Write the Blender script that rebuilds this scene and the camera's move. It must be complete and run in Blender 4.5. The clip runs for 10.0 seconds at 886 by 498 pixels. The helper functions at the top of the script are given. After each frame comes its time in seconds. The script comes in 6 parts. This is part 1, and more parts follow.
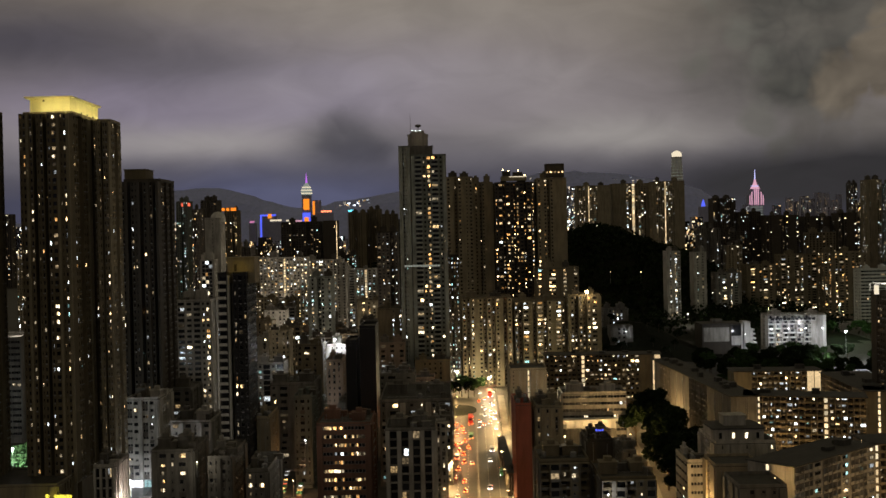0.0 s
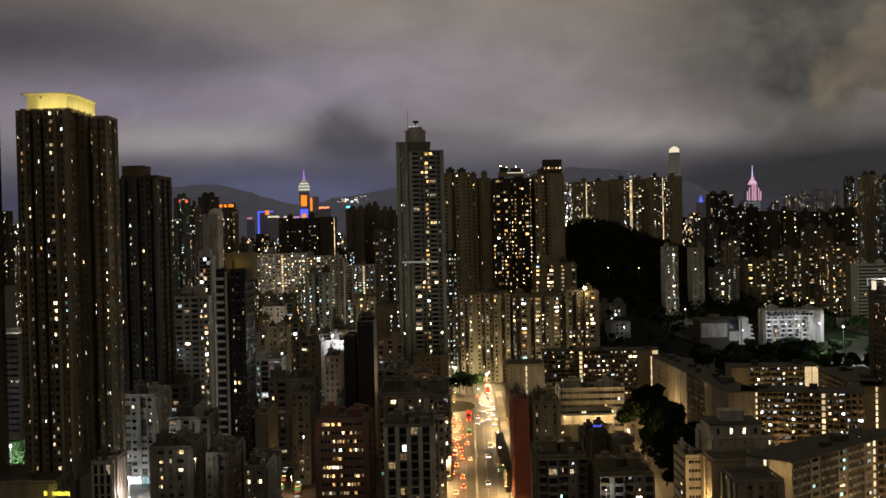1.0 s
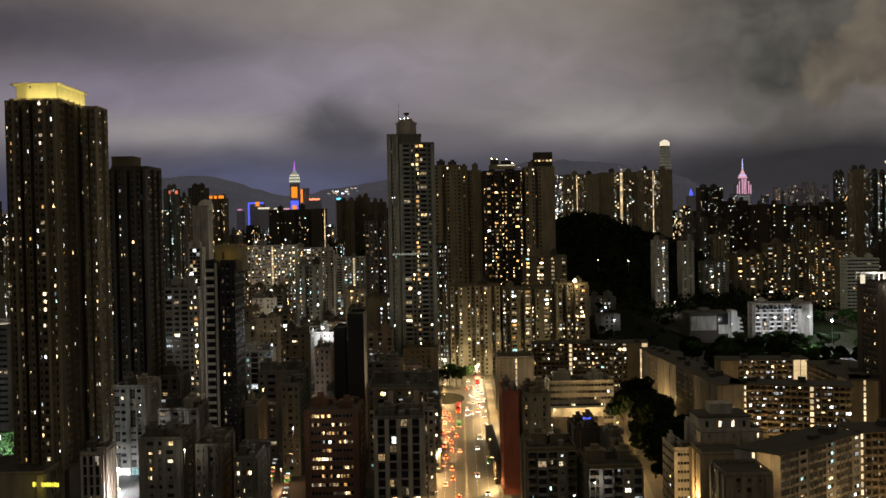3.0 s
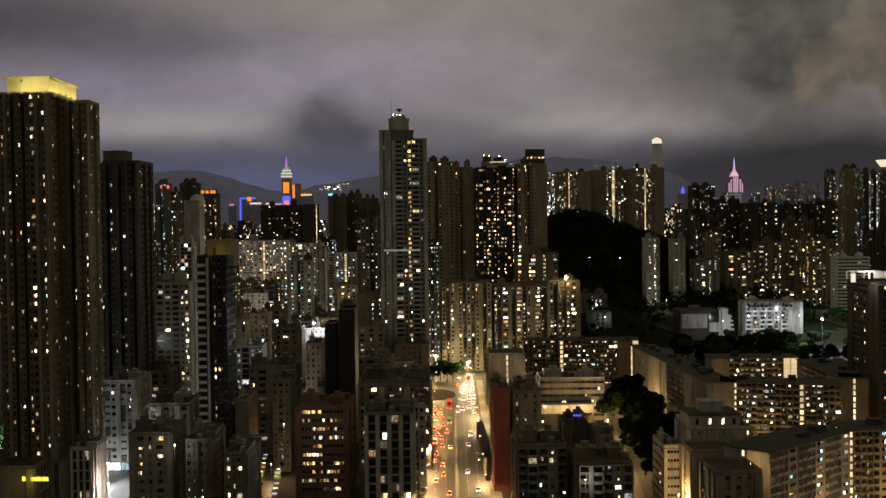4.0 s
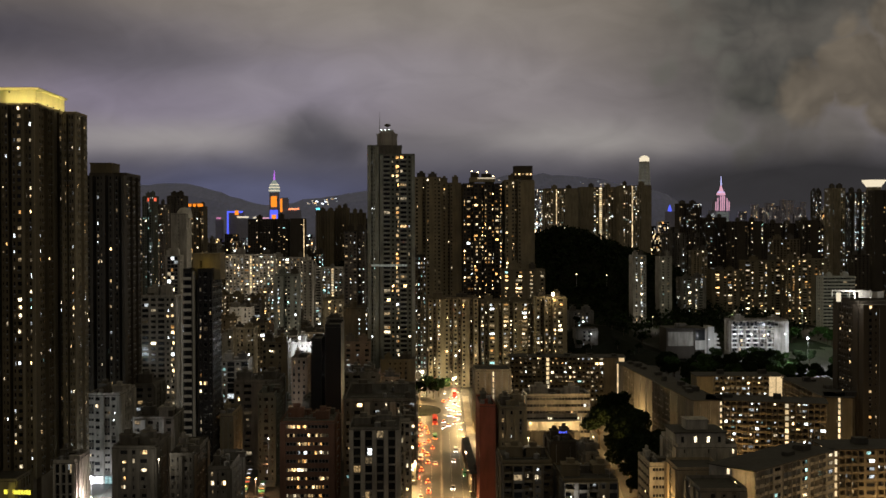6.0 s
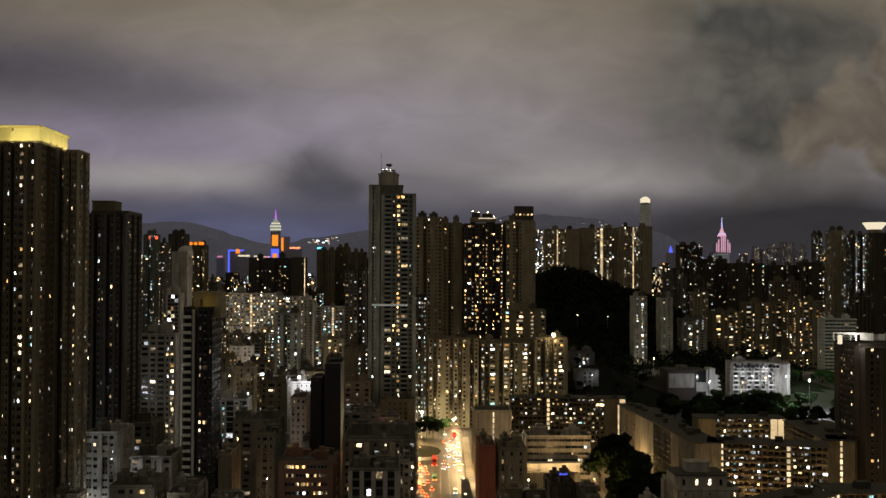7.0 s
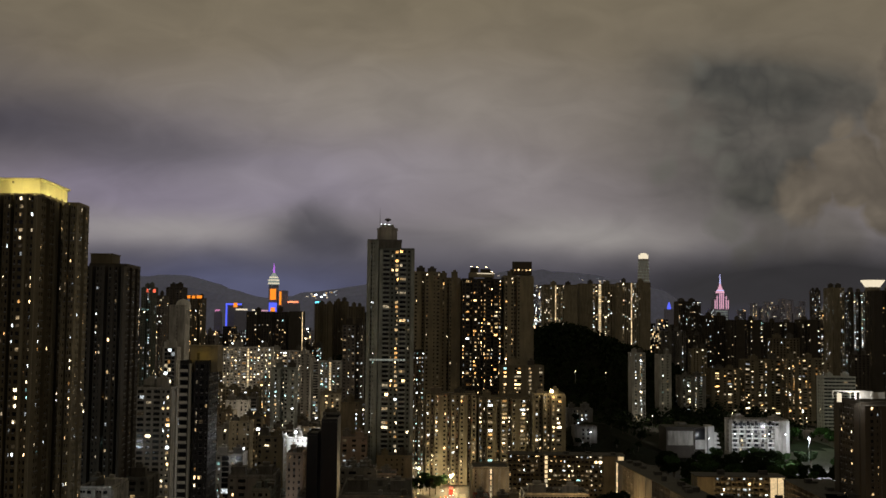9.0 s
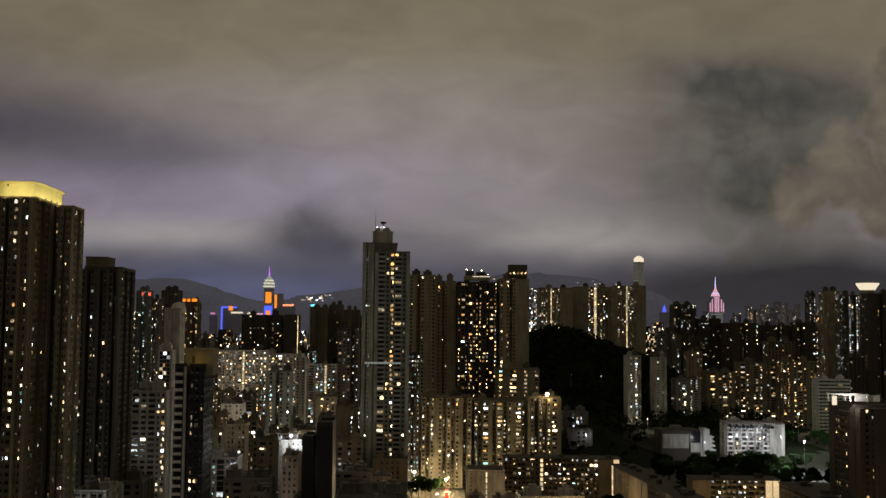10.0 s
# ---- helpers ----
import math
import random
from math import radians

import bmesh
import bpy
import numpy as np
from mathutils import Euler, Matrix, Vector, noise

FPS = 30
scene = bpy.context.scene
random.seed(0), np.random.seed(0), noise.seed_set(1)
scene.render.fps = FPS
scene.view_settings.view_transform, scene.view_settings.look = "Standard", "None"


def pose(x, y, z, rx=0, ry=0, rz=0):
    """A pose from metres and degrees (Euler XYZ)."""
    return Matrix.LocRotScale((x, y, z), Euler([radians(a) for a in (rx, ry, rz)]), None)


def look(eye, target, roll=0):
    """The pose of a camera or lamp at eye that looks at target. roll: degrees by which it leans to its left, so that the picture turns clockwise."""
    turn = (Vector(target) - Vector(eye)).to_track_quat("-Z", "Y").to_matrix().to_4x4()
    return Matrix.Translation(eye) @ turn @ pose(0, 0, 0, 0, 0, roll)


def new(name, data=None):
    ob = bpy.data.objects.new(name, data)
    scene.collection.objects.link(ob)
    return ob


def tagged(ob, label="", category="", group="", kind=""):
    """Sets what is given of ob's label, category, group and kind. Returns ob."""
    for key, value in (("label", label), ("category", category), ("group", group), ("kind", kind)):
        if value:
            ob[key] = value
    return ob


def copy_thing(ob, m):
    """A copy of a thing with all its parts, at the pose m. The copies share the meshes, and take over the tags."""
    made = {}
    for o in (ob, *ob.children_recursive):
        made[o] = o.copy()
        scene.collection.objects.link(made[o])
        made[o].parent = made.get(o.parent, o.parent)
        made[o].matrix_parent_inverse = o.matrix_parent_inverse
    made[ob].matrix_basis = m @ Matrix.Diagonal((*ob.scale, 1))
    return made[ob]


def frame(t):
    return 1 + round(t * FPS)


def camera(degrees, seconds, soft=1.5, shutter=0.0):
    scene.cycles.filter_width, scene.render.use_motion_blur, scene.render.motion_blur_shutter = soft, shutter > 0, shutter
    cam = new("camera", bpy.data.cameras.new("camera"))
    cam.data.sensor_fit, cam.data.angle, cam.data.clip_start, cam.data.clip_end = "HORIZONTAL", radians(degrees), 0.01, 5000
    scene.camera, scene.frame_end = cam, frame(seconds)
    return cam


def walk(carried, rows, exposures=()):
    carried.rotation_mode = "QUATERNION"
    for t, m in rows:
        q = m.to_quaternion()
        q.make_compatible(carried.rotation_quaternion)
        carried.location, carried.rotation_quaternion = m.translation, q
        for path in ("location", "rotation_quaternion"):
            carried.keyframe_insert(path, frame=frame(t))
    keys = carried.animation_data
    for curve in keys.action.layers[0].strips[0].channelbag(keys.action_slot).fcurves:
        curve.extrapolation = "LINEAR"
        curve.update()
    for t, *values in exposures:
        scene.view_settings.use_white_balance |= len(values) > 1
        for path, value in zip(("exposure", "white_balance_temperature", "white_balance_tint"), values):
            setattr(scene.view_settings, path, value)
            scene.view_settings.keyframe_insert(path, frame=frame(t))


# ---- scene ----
# A night city seen from a high window: towers, low blocks, a lit road and a cloudy sky.
cam = camera(42.81, 10.0, soft=1.55)
EYE = 105.0
ROWS = [
    (0.0, 89.2, 1.2, -0.017),
    (0.5, 89.101, 1.227, -0.058),
    (1.0, 89.002, 1.283, -0.132),
    (1.5, 88.908, 1.296, -0.206),
    (2.0, 88.819, 1.262, -0.322),
    (2.5, 88.731, 1.194, -0.445),
    (4.0, 88.408, 0.69, -1.025),
    (4.5, 88.418, 0.576, -1.206),
    (5.0, 88.48, 0.457, -1.386),
    (5.5, 88.666, 0.308, -1.565),
    (7.0, 91.212, -0.225, -1.618),
    (7.5, 92.466, -0.327, -1.567),
    (8.0, 93.361, -0.428, -1.552),
    (8.5, 93.83, -0.511, -1.599),
    (9.0, 93.998, -0.581, -1.722),
    (9.5, 94.091, -0.595, -1.844),
    (10.0, 94.157, -0.558, -1.95),
]
walk(cam, [(t, pose(0, 0, EYE, rx, ry, rz)) for t, rx, ry, rz in ROWS])

# ---------------------------------------------------------------- world
world = bpy.data.worlds.new("night_sky")
scene.world = world
world.use_nodes = True
WT = world.node_tree
WT.nodes.clear()


class Nodes:
    """Small helper to wire math nodes."""

    def __init__(self, tree):
        self.t = tree

    def add(self, kind, **inputs):
        n = self.t.nodes.new(kind)
        for k, v in inputs.items():
            key = int(k[1:]) if k[0] == "i" and k[1:].isdigit() else k.replace("_", " ")
            if isinstance(v, bpy.types.NodeSocket):
                self.t.links.new(v, n.inputs[key])
            else:
                n.inputs[key].default_value = v
        return n

    def math(self, op, a, b=0.0, clamp=False):
        n = self.add("ShaderNodeMath", i0=a, i1=b)
        n.operation, n.use_clamp = op, clamp
        return n.outputs[0]

    def mix(self, fac, a, b, mode="MIX"):
        n = self.t.nodes.new("ShaderNodeMix")
        n.data_type, n.blend_type = "RGBA", mode
        for sock, v in ((n.inputs[0], fac), (n.inputs[6], a), (n.inputs[7], b)):
            if isinstance(v, bpy.types.NodeSocket):
                self.t.links.new(v, sock)
            else:
                sock.default_value = v if not isinstance(v, tuple) else (*v, 1.0)[:4]
        return n.outputs[2]

    def ramp(self, fac, stops, interp="LINEAR"):
        n = self.add("ShaderNodeValToRGB", i0=fac)
        n.color_ramp.interpolation = interp
        els = n.color_ramp.elements
        while len(els) < len(stops):
            els.new(0.5)
        for e, (p, c) in zip(els, stops):
            e.position = p
            e.color = (*c, 1.0) if isinstance(c, tuple) else (c, c, c, 1.0)
        return n.outputs[0]

    def noise(self, vec, scale, detail=4.0, rough=0.55, distort=0.0):
        return self.add("ShaderNodeTexNoise", Vector=vec, Scale=scale, Detail=detail, Roughness=rough, Distortion=distort).outputs[0]


def build_sky():
    """Low broken cloud lit from below by the city: a dark belt over the horizon, a pale belt above it, grey-brown above."""
    N = Nodes(WT)
    vec = N.add("ShaderNodeTexCoord").outputs["Generated"]
    sep = N.add("ShaderNodeSeparateXYZ", i0=vec)
    y = N.math("MAXIMUM", N.math("ABSOLUTE", sep.outputs[1]), 0.25)
    u0, v0 = N.math("DIVIDE", sep.outputs[0], y), N.math("DIVIDE", sep.outputs[2], y)
    flat = N.add("ShaderNodeCombineXYZ", i0=u0, i1=N.math("MULTIPLY", v0, 2.2), i2=0.0).outputs[0]
    n1 = N.noise(flat, 6.0, 5.0, 0.45, 0.3)
    n2 = N.noise(flat, 13.0, 6.0, 0.5, 0.9)
    shift = N.add("ShaderNodeVectorMath", i0=flat, i1=(3.7, 1.3, 0.0))
    n3 = N.noise(shift.outputs[0], 6.0, 5.0, 0.45, 0.3)
    n4 = N.noise(shift.outputs[0], 26.0, 5.0, 0.5, 1.6)
    u = N.math("ADD", u0, N.math("MULTIPLY", N.math("SUBTRACT", n1, 0.5), 0.13))
    v = N.math("ADD", v0, N.math("MULTIPLY", N.math("SUBTRACT", n3, 0.5), 0.035))

    def blob(cu, cv, su, sv, k=1.0):
        a = N.math("POWER", N.math("DIVIDE", N.math("SUBTRACT", u, cu), su), 2.0)
        b = N.math("POWER", N.math("DIVIDE", N.math("SUBTRACT", v, cv), sv), 2.0)
        return N.math("MULTIPLY", N.math("EXPONENT", N.math("MULTIPLY", N.math("ADD", a, b), -1.0)), k)

    def gather(*items):
        total = items[0]
        for item in items[1:]:
            total = N.math("ADD", total, item)
        return N.math("MINIMUM", total, 1.0)

    col = N.ramp(N.math("MULTIPLY", v, 2.5, True), (
        (0.0, (0.034, 0.034, 0.053)), (0.085, (0.046, 0.045, 0.066)), (0.135, (0.083, 0.078, 0.095)), (0.175, (0.148, 0.136, 0.150)),
        (0.22, (0.220, 0.198, 0.202)), (0.32, (0.236, 0.206, 0.209)), (0.46, (0.222, 0.190, 0.166)), (0.62, (0.192, 0.158, 0.111)), (1.0, (0.150, 0.127, 0.080))))
    violet = gather(blob(-0.25, 0.125, 0.17, 0.045, 0.9), blob(-0.10, 0.13, 0.16, 0.035, 0.75))
    col = N.mix(N.math("MULTIPLY", violet, 0.7), col, (0.215, 0.185, 0.265))
    col = N.mix(gather(blob(-0.35, 0.170, 0.17, 0.036, 0.62), blob(-0.42, 0.21, 0.16, 0.06, 0.48), blob(-0.20, 0.158, 0.08, 0.020, 0.40)), col, (0.060, 0.055, 0.070))
    col = N.mix(gather(blob(-0.088, 0.083, 0.040, 0.024, 0.75), blob(0.02, 0.082, 0.07, 0.012, 0.35)), col, (0.060, 0.057, 0.068))
    pale = gather(blob(0.16, 0.086, 0.085, 0.013, 0.95), blob(-0.215, 0.084, 0.11, 0.018, 0.75), blob(-0.12, 0.13, 0.13, 0.03, 0.28), blob(0.0, 0.20, 0.20, 0.05, 0.30), blob(0.06, 0.13, 0.10, 0.02, 0.25))
    col = N.mix(N.math("MULTIPLY", pale, 0.8), col, (0.36, 0.335, 0.32))
    col = N.mix(gather(blob(-0.083, 0.092, 0.030, 0.018, 0.42), blob(-0.075, 0.070, 0.040, 0.012, 0.55)), col, (0.052, 0.050, 0.062))
    col = N.mix(gather(blob(0.36, 0.16, 0.20, 0.10, 0.55)), col, (0.122, 0.105, 0.086))
    # the dark smoky column of cloud in the east, between a warm billowing bank and paler torn edges
    column = gather(blob(0.330, 0.222, 0.072, 0.030, 0.9), blob(0.392, 0.208, 0.03, 0.022, 0.8), blob(0.327, 0.17, 0.042, 0.045, 0.85), blob(0.335, 0.12, 0.045, 0.04, 0.6), blob(0.24, 0.125, 0.07, 0.03, 0.38), blob(0.30, 0.20, 0.11, 0.07, 0.35), blob(0.30, 0.15, 0.10, 0.06, 0.25))
    torn = N.ramp(n1, ((0.32, 0.65), (0.58, 1.0)))
    even = N.add("ShaderNodeCombineXYZ", i0=u0, i1=v0, i2=0.3).outputs[0]
    curl = N.math("ABSOLUTE", N.math("SUBTRACT", N.noise(even, 19.0, 3.0, 0.5, 0.3), 0.5))
    puff = N.ramp(curl, ((0.0, 0.0), (0.16, 1.0)))
    col = N.mix(N.math("MULTIPLY", column, torn), col, N.mix(puff, (0.060, 0.058, 0.052), (0.088, 0.084, 0.072)))
    wob = N.add("ShaderNodeVectorMath", i0=even, i1=(9.1, 4.4, 0.0)).outputs[0]
    wu = N.math("ADD", u0, N.math("MULTIPLY", N.math("SUBTRACT", N.noise(even, 24.0, 3.0, 0.5, 0.0), 0.5), 0.046))
    wv = N.math("ADD", v0, N.math("MULTIPLY", N.math("SUBTRACT", N.noise(wob, 24.0, 3.0, 0.5, 0.0), 0.5), 0.046))

    def billow(items, soft):
        """Rounded heads of cloud that run into one another, with a fairly sharp scalloped rim."""
        total = None
        for cu, cv, r in items:
            du, dv = N.math("SUBTRACT", wu, cu), N.math("SUBTRACT", wv, cv)
            dist = N.math("SQRT", N.math("ADD", N.math("MULTIPLY", du, du), N.math("MULTIPLY", dv, dv)))
            one = N.math("DIVIDE", N.math("SUBTRACT", r, dist), soft)
            total = one if total is None else N.math("MAXIMUM", total, one)
        return N.math("MINIMUM", N.math("MAXIMUM", total, 0.0), 1.0)

    smudge = billow(((-0.096, 0.083, 0.020), (-0.078, 0.080, 0.024), (-0.086, 0.098, 0.013), (-0.06, 0.074, 0.018)), 0.014)
    col = N.mix(N.math("MULTIPLY", smudge, 0.42), col, (0.070, 0.066, 0.078))
    shreds = billow(((0.258, 0.235, 0.014), (0.242, 0.198, 0.015), (0.268, 0.172, 0.020), (0.288, 0.145, 0.018), (0.278, 0.095, 0.024), (0.303, 0.075, 0.020), (0.225, 0.150, 0.018)), 0.011)
    col = N.mix(N.math("MULTIPLY", shreds, 0.55), col, (0.128, 0.124, 0.106))
    low = billow(((0.325, 0.085, 0.026), (0.352, 0.078, 0.026), (0.30, 0.066, 0.02), (0.385, 0.085, 0.03)), 0.016)
    col = N.mix(N.math("MULTIPLY", low, 0.42), col, (0.105, 0.094, 0.078))
    bank = billow(((0.470, 0.225, 0.054), (0.450, 0.190, 0.044), (0.388, 0.188, 0.016), (0.394, 0.146, 0.038), (0.354, 0.122, 0.030), (0.455, 0.135, 0.058), (0.52, 0.18, 0.09)), 0.009)
    bulge = N.mix(puff, (0.108, 0.090, 0.069), (0.158, 0.131, 0.099))
    col = N.mix(N.math("MULTIPLY", bank, 0.92), col, bulge)
    col = N.mix(gather(blob(0.40, 0.045, 0.15, 0.034, 0.9), blob(0.31, 0.040, 0.12, 0.026, 0.8)), col, (0.034, 0.032, 0.034))
    light = gather(blob(-0.125, 0.022, 0.085, 0.030, 1.0), blob(-0.18, 0.02, 0.24, 0.028, 0.55))
    col = N.mix(N.math("MULTIPLY", light, 0.85), col, (0.098, 0.103, 0.175))
    swirl = N.math("ADD", N.math("MULTIPLY", N.math("SUBTRACT", N.noise(shift.outputs[0], 11.0, 4.0, 0.48, 0.7), 0.5), N.math("MULTIPLY", column, 0.4)), 1.0)
    col = N.mix(1.0, col, N.add("ShaderNodeCombineColor", i0=swirl, i1=swirl, i2=swirl).outputs[0], "MULTIPLY")
    grain = N.math("ADD", N.math("ADD", N.math("MULTIPLY", n2, 0.46), N.math("MULTIPLY", n4, 0.05)), 0.76)
    col = N.mix(1.0, col, N.add("ShaderNodeCombineColor", i0=grain, i1=grain, i2=grain).outputs[0], "MULTIPLY")
    col = N.mix(N.math("LESS_THAN", v0, -0.01), col, (0.012, 0.011, 0.012))
    bg = N.add("ShaderNodeBackground", Color=col, Strength=1.0)
    out = N.add("ShaderNodeOutputWorld")
    WT.links.new(bg.outputs[0], out.inputs[0])


build_sky()

# ---------------------------------------------------------------- materials


def material(name, colour, rough=0.85, metal=0.0, stain=0.35, grain=0.12, scale=1.0, bump=0.15, vary=0.12):
    """A weathered matt surface: streaks of dirt at metre scale, fine grain, slight relief."""
    m = bpy.data.materials.new(name)
    m.use_nodes = True
    N = Nodes(m.node_tree)
    b = m.node_tree.nodes["Principled BSDF"]
    co = N.add("ShaderNodeTexCoord").outputs["Object"]
    st = N.add("ShaderNodeMapping", Vector=co, Scale=(0.45 * scale, 0.45 * scale, 0.07 * scale)).outputs[0]
    streak = N.ramp(N.noise(st, 1.0, 5.0, 0.6), ((0.30, 1.0 - stain), (0.62, 1.0)))
    blot = N.ramp(N.noise(co, 0.09 * scale, 3.0), ((0.3, 1.0 - stain * 0.6), (0.7, 1.0 + stain * 0.2)))
    fine = N.ramp(N.noise(co, 3.0 * scale, 4.0, 0.7), ((0.3, 1.0 - grain), (0.7, 1.0 + grain)))
    rnd = N.add("ShaderNodeObjectInfo").outputs["Random"]
    tone = N.math("ADD", N.math("MULTIPLY", rnd, 2 * vary), 1.0 - vary)
    c = N.mix(1.0, colour, streak, "MULTIPLY")
    c = N.mix(1.0, c, blot, "MULTIPLY")
    c = N.mix(1.0, c, fine, "MULTIPLY")
    c = N.mix(1.0, c, N.add("ShaderNodeCombineColor", i0=tone, i1=tone, i2=tone).outputs[0], "MULTIPLY")
    m.node_tree.links.new(c, b.inputs["Base Color"])
    b.inputs["Roughness"].default_value = rough
    b.inputs["Metallic"].default_value = metal
    if bump:
        bp = N.add("ShaderNodeBump", Strength=bump, Distance=0.05, Height=N.noise(co, 5.0 * scale, 3.0))
        m.node_tree.links.new(bp.outputs[0], b.inputs["Normal"])
    return m


def glow(name, colour, strength, spread=0.62, cloth=0.82):
    """A lit room behind glass: brightness differs from pane to pane, and within a pane with curtains and furniture."""
    m = bpy.data.materials.new(name)
    m.use_nodes = True
    N = Nodes(m.node_tree)
    b = m.node_tree.nodes["Principled BSDF"]
    geo = N.add("ShaderNodeNewGeometry")
    co = N.add("ShaderNodeTexCoord").outputs["Object"]
    each = N.math("ADD", geo.outputs["Random Per Island"], N.add("ShaderNodeObjectInfo").outputs["Random"])
    each = N.math("FRACT", each)
    lum = N.math("ADD", N.math("MULTIPLY", N.math("POWER", each, 3.0), spread * 4.2), (1.0 - spread) * 0.42)
    off = N.math("MULTIPLY", each, 40.0)
    here = N.add("ShaderNodeVectorMath", i0=co, i1=N.add("ShaderNodeCombineXYZ", i0=off, i1=off, i2=off).outputs[0]).outputs[0]
    room = N.ramp(N.noise(here, 1.1, 3.0, 0.65), ((0.40, 1.0 - cloth), (0.60, 1.0)))
    c = N.mix(1.0, colour, room, "MULTIPLY")
    m.node_tree.links.new(c, b.inputs["Emission Color"])
    m.node_tree.links.new(N.math("MULTIPLY", lum, strength), b.inputs["Emission Strength"])
    b.inputs["Base Color"].default_value = (0.03, 0.03, 0.03, 1)
    b.inputs["Roughness"].default_value = 0.2
    m.cycles.emission_sampling = "NONE"
    return m


def glass(name, colour, rough=0.12):
    m = bpy.data.materials.new(name)
    m.use_nodes = True
    N = Nodes(m.node_tree)
    b = m.node_tree.nodes["Principled BSDF"]
    rnd = N.math("FRACT", N.math("ADD", N.add("ShaderNodeNewGeometry").outputs["Random Per Island"], N.add("ShaderNodeObjectInfo").outputs["Random"]))
    k = N.math("ADD", N.math("MULTIPLY", rnd, 1.4), 0.3)
    c = N.mix(1.0, colour, N.add("ShaderNodeCombineColor", i0=k, i1=k, i2=k).outputs[0], "MULTIPLY")
    m.node_tree.links.new(c, b.inputs["Base Color"])
    b.inputs["Roughness"].default_value = rough
    b.inputs["Specular IOR Level"].default_value = 0.25
    return m


WALLS = {
    "beige": material("beige_tile_wall", (0.30, 0.25, 0.18)),
    "brown": material("brown_tile_wall", (0.165, 0.136, 0.088)),
    "grey": material("grey_rendered_wall", (0.18, 0.17, 0.155), stain=0.55),
    "pale": material("pale_rendered_wall", (0.42, 0.40, 0.37), stain=0.5),
    "white": material("white_painted_wall", (0.62, 0.61, 0.59), stain=0.3),
    "pink": material("pink_tile_wall", (0.24, 0.185, 0.15)),
    "dark": material("dark_stone_wall", (0.060, 0.050, 0.040), stain=0.2),
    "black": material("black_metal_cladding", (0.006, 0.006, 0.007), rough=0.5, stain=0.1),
    "red": material("red_brick_wall", (0.27, 0.078, 0.052), stain=0.35),
    "green": material("grey_green_tile_wall", (0.15, 0.165, 0.15)),
    "brick": material("red_brown_brick_wall", (0.17, 0.088, 0.06)),
    "tan": material("tan_tile_wall", (0.275, 0.238, 0.165)),
    # Pale blue of distant air is put into this wall colour.
    "haze": material("haze_tinted_wall", (0.36, 0.37, 0.52), stain=0.2),
    "mist": material("grey_green_rendered_wall", (0.32, 0.345, 0.325), stain=0.45),
}
CROWN = material("cream_painted_concrete", (0.78, 0.72, 0.42), stain=0.12)
ROOF = material("dark_bitumen_roof", (0.05, 0.047, 0.043), stain=0.5)
ROOF_PALE = material("weathered_concrete_roof", (0.11, 0.103, 0.095), stain=0.6)
PLANT = material("rooftop_concrete", (0.125, 0.113, 0.098), stain=0.55)
STEEL = material("galvanised_steel", (0.30, 0.30, 0.30), rough=0.45, metal=0.8, stain=0.2)
FRAME = material("aluminium_window_frame", (0.16, 0.15, 0.14), rough=0.5, stain=0.1)
DARK = glass("dark_window_glass", (0.018, 0.019, 0.022))
WARM = glow("warm_lit_window", (1.0, 0.66, 0.30), 3.3)
CREAM = glow("cream_lit_window", (1.0, 0.81, 0.52), 3.1)
WHITE = glow("white_lit_window", (0.88, 0.96, 1.0), 3.0)
ORANGE = glow("orange_lit_window", (1.0, 0.50, 0.15), 3.0)
TEAL = glow("teal_lit_window", (0.50, 0.95, 0.92), 2.1)
DIM = glow("dim_lit_window", (0.80, 0.58, 0.32), 0.32)
STAIR = glow("lit_stair_window", (1.0, 0.72, 0.38), 2.3, spread=0.15, cloth=0.2)
STAIR_PALE = glow("lit_stair_screen", (1.0, 0.82, 0.52), 1.8, spread=0.15, cloth=0.25)
PANES = [DARK, WARM, CREAM, WHITE, ORANGE, TEAL, DIM, STAIR, STAIR_PALE]
PALETTES = {  # weights for warm, cream, white, orange, teal, dim
    "mixed": (3, 5, 3, 0.7, 0.5, 3),
    "warm": (5, 4, 1, 2, 0.2, 2),
    "orange": (4, 2, 0.5, 3.5, 0, 1),
    "white": (1, 3, 6, 0, 1, 2),
    "cool": (0.5, 2, 6, 0, 3, 2),
}


def lamp_glow(name, colour, strength):
    m = bpy.data.materials.new(name)
    m.use_nodes = True
    b = m.node_tree.nodes["Principled BSDF"]
    b.inputs["Emission Color"].default_value = (*colour, 1)
    b.inputs["Emission Strength"].default_value = strength
    b.inputs["Base Color"].default_value = (0.02, 0.02, 0.02, 1)
    m.cycles.emission_sampling = "NONE"
    return m


LAMP_WARM = lamp_glow("sodium_lamp", (1.0, 0.72, 0.34), 12)
LAMP_WHITE = lamp_glow("white_lamp", (0.88, 0.97, 1.0), 12)
NEON_YELLOW = lamp_glow("yellow_sign_light", (1.0, 0.86, 0.08), 1.4)
NEON_ORANGE = lamp_glow("orange_facade_light", (1.0, 0.27, 0.02), 1.2)
NEON_BLUE = lamp_glow("blue_facade_light", (0.10, 0.14, 1.0), 1.1)
NEON_VIOLET = lamp_glow("violet_facade_light", (0.62, 0.18, 0.95), 0.9)
NEON_PINK = lamp_glow("pink_facade_light", (1.0, 0.32, 0.66), 0.75)
NEON_CYAN = lamp_glow("cyan_sign_light", (0.12, 0.75, 0.95), 2.8)
NEON_RED = lamp_glow("red_sign_light", (1.0, 0.16, 0.08), 1.2)
PALE_LIGHT = lamp_glow("pale_facade_light", (1.0, 0.86, 0.62), 0.9)
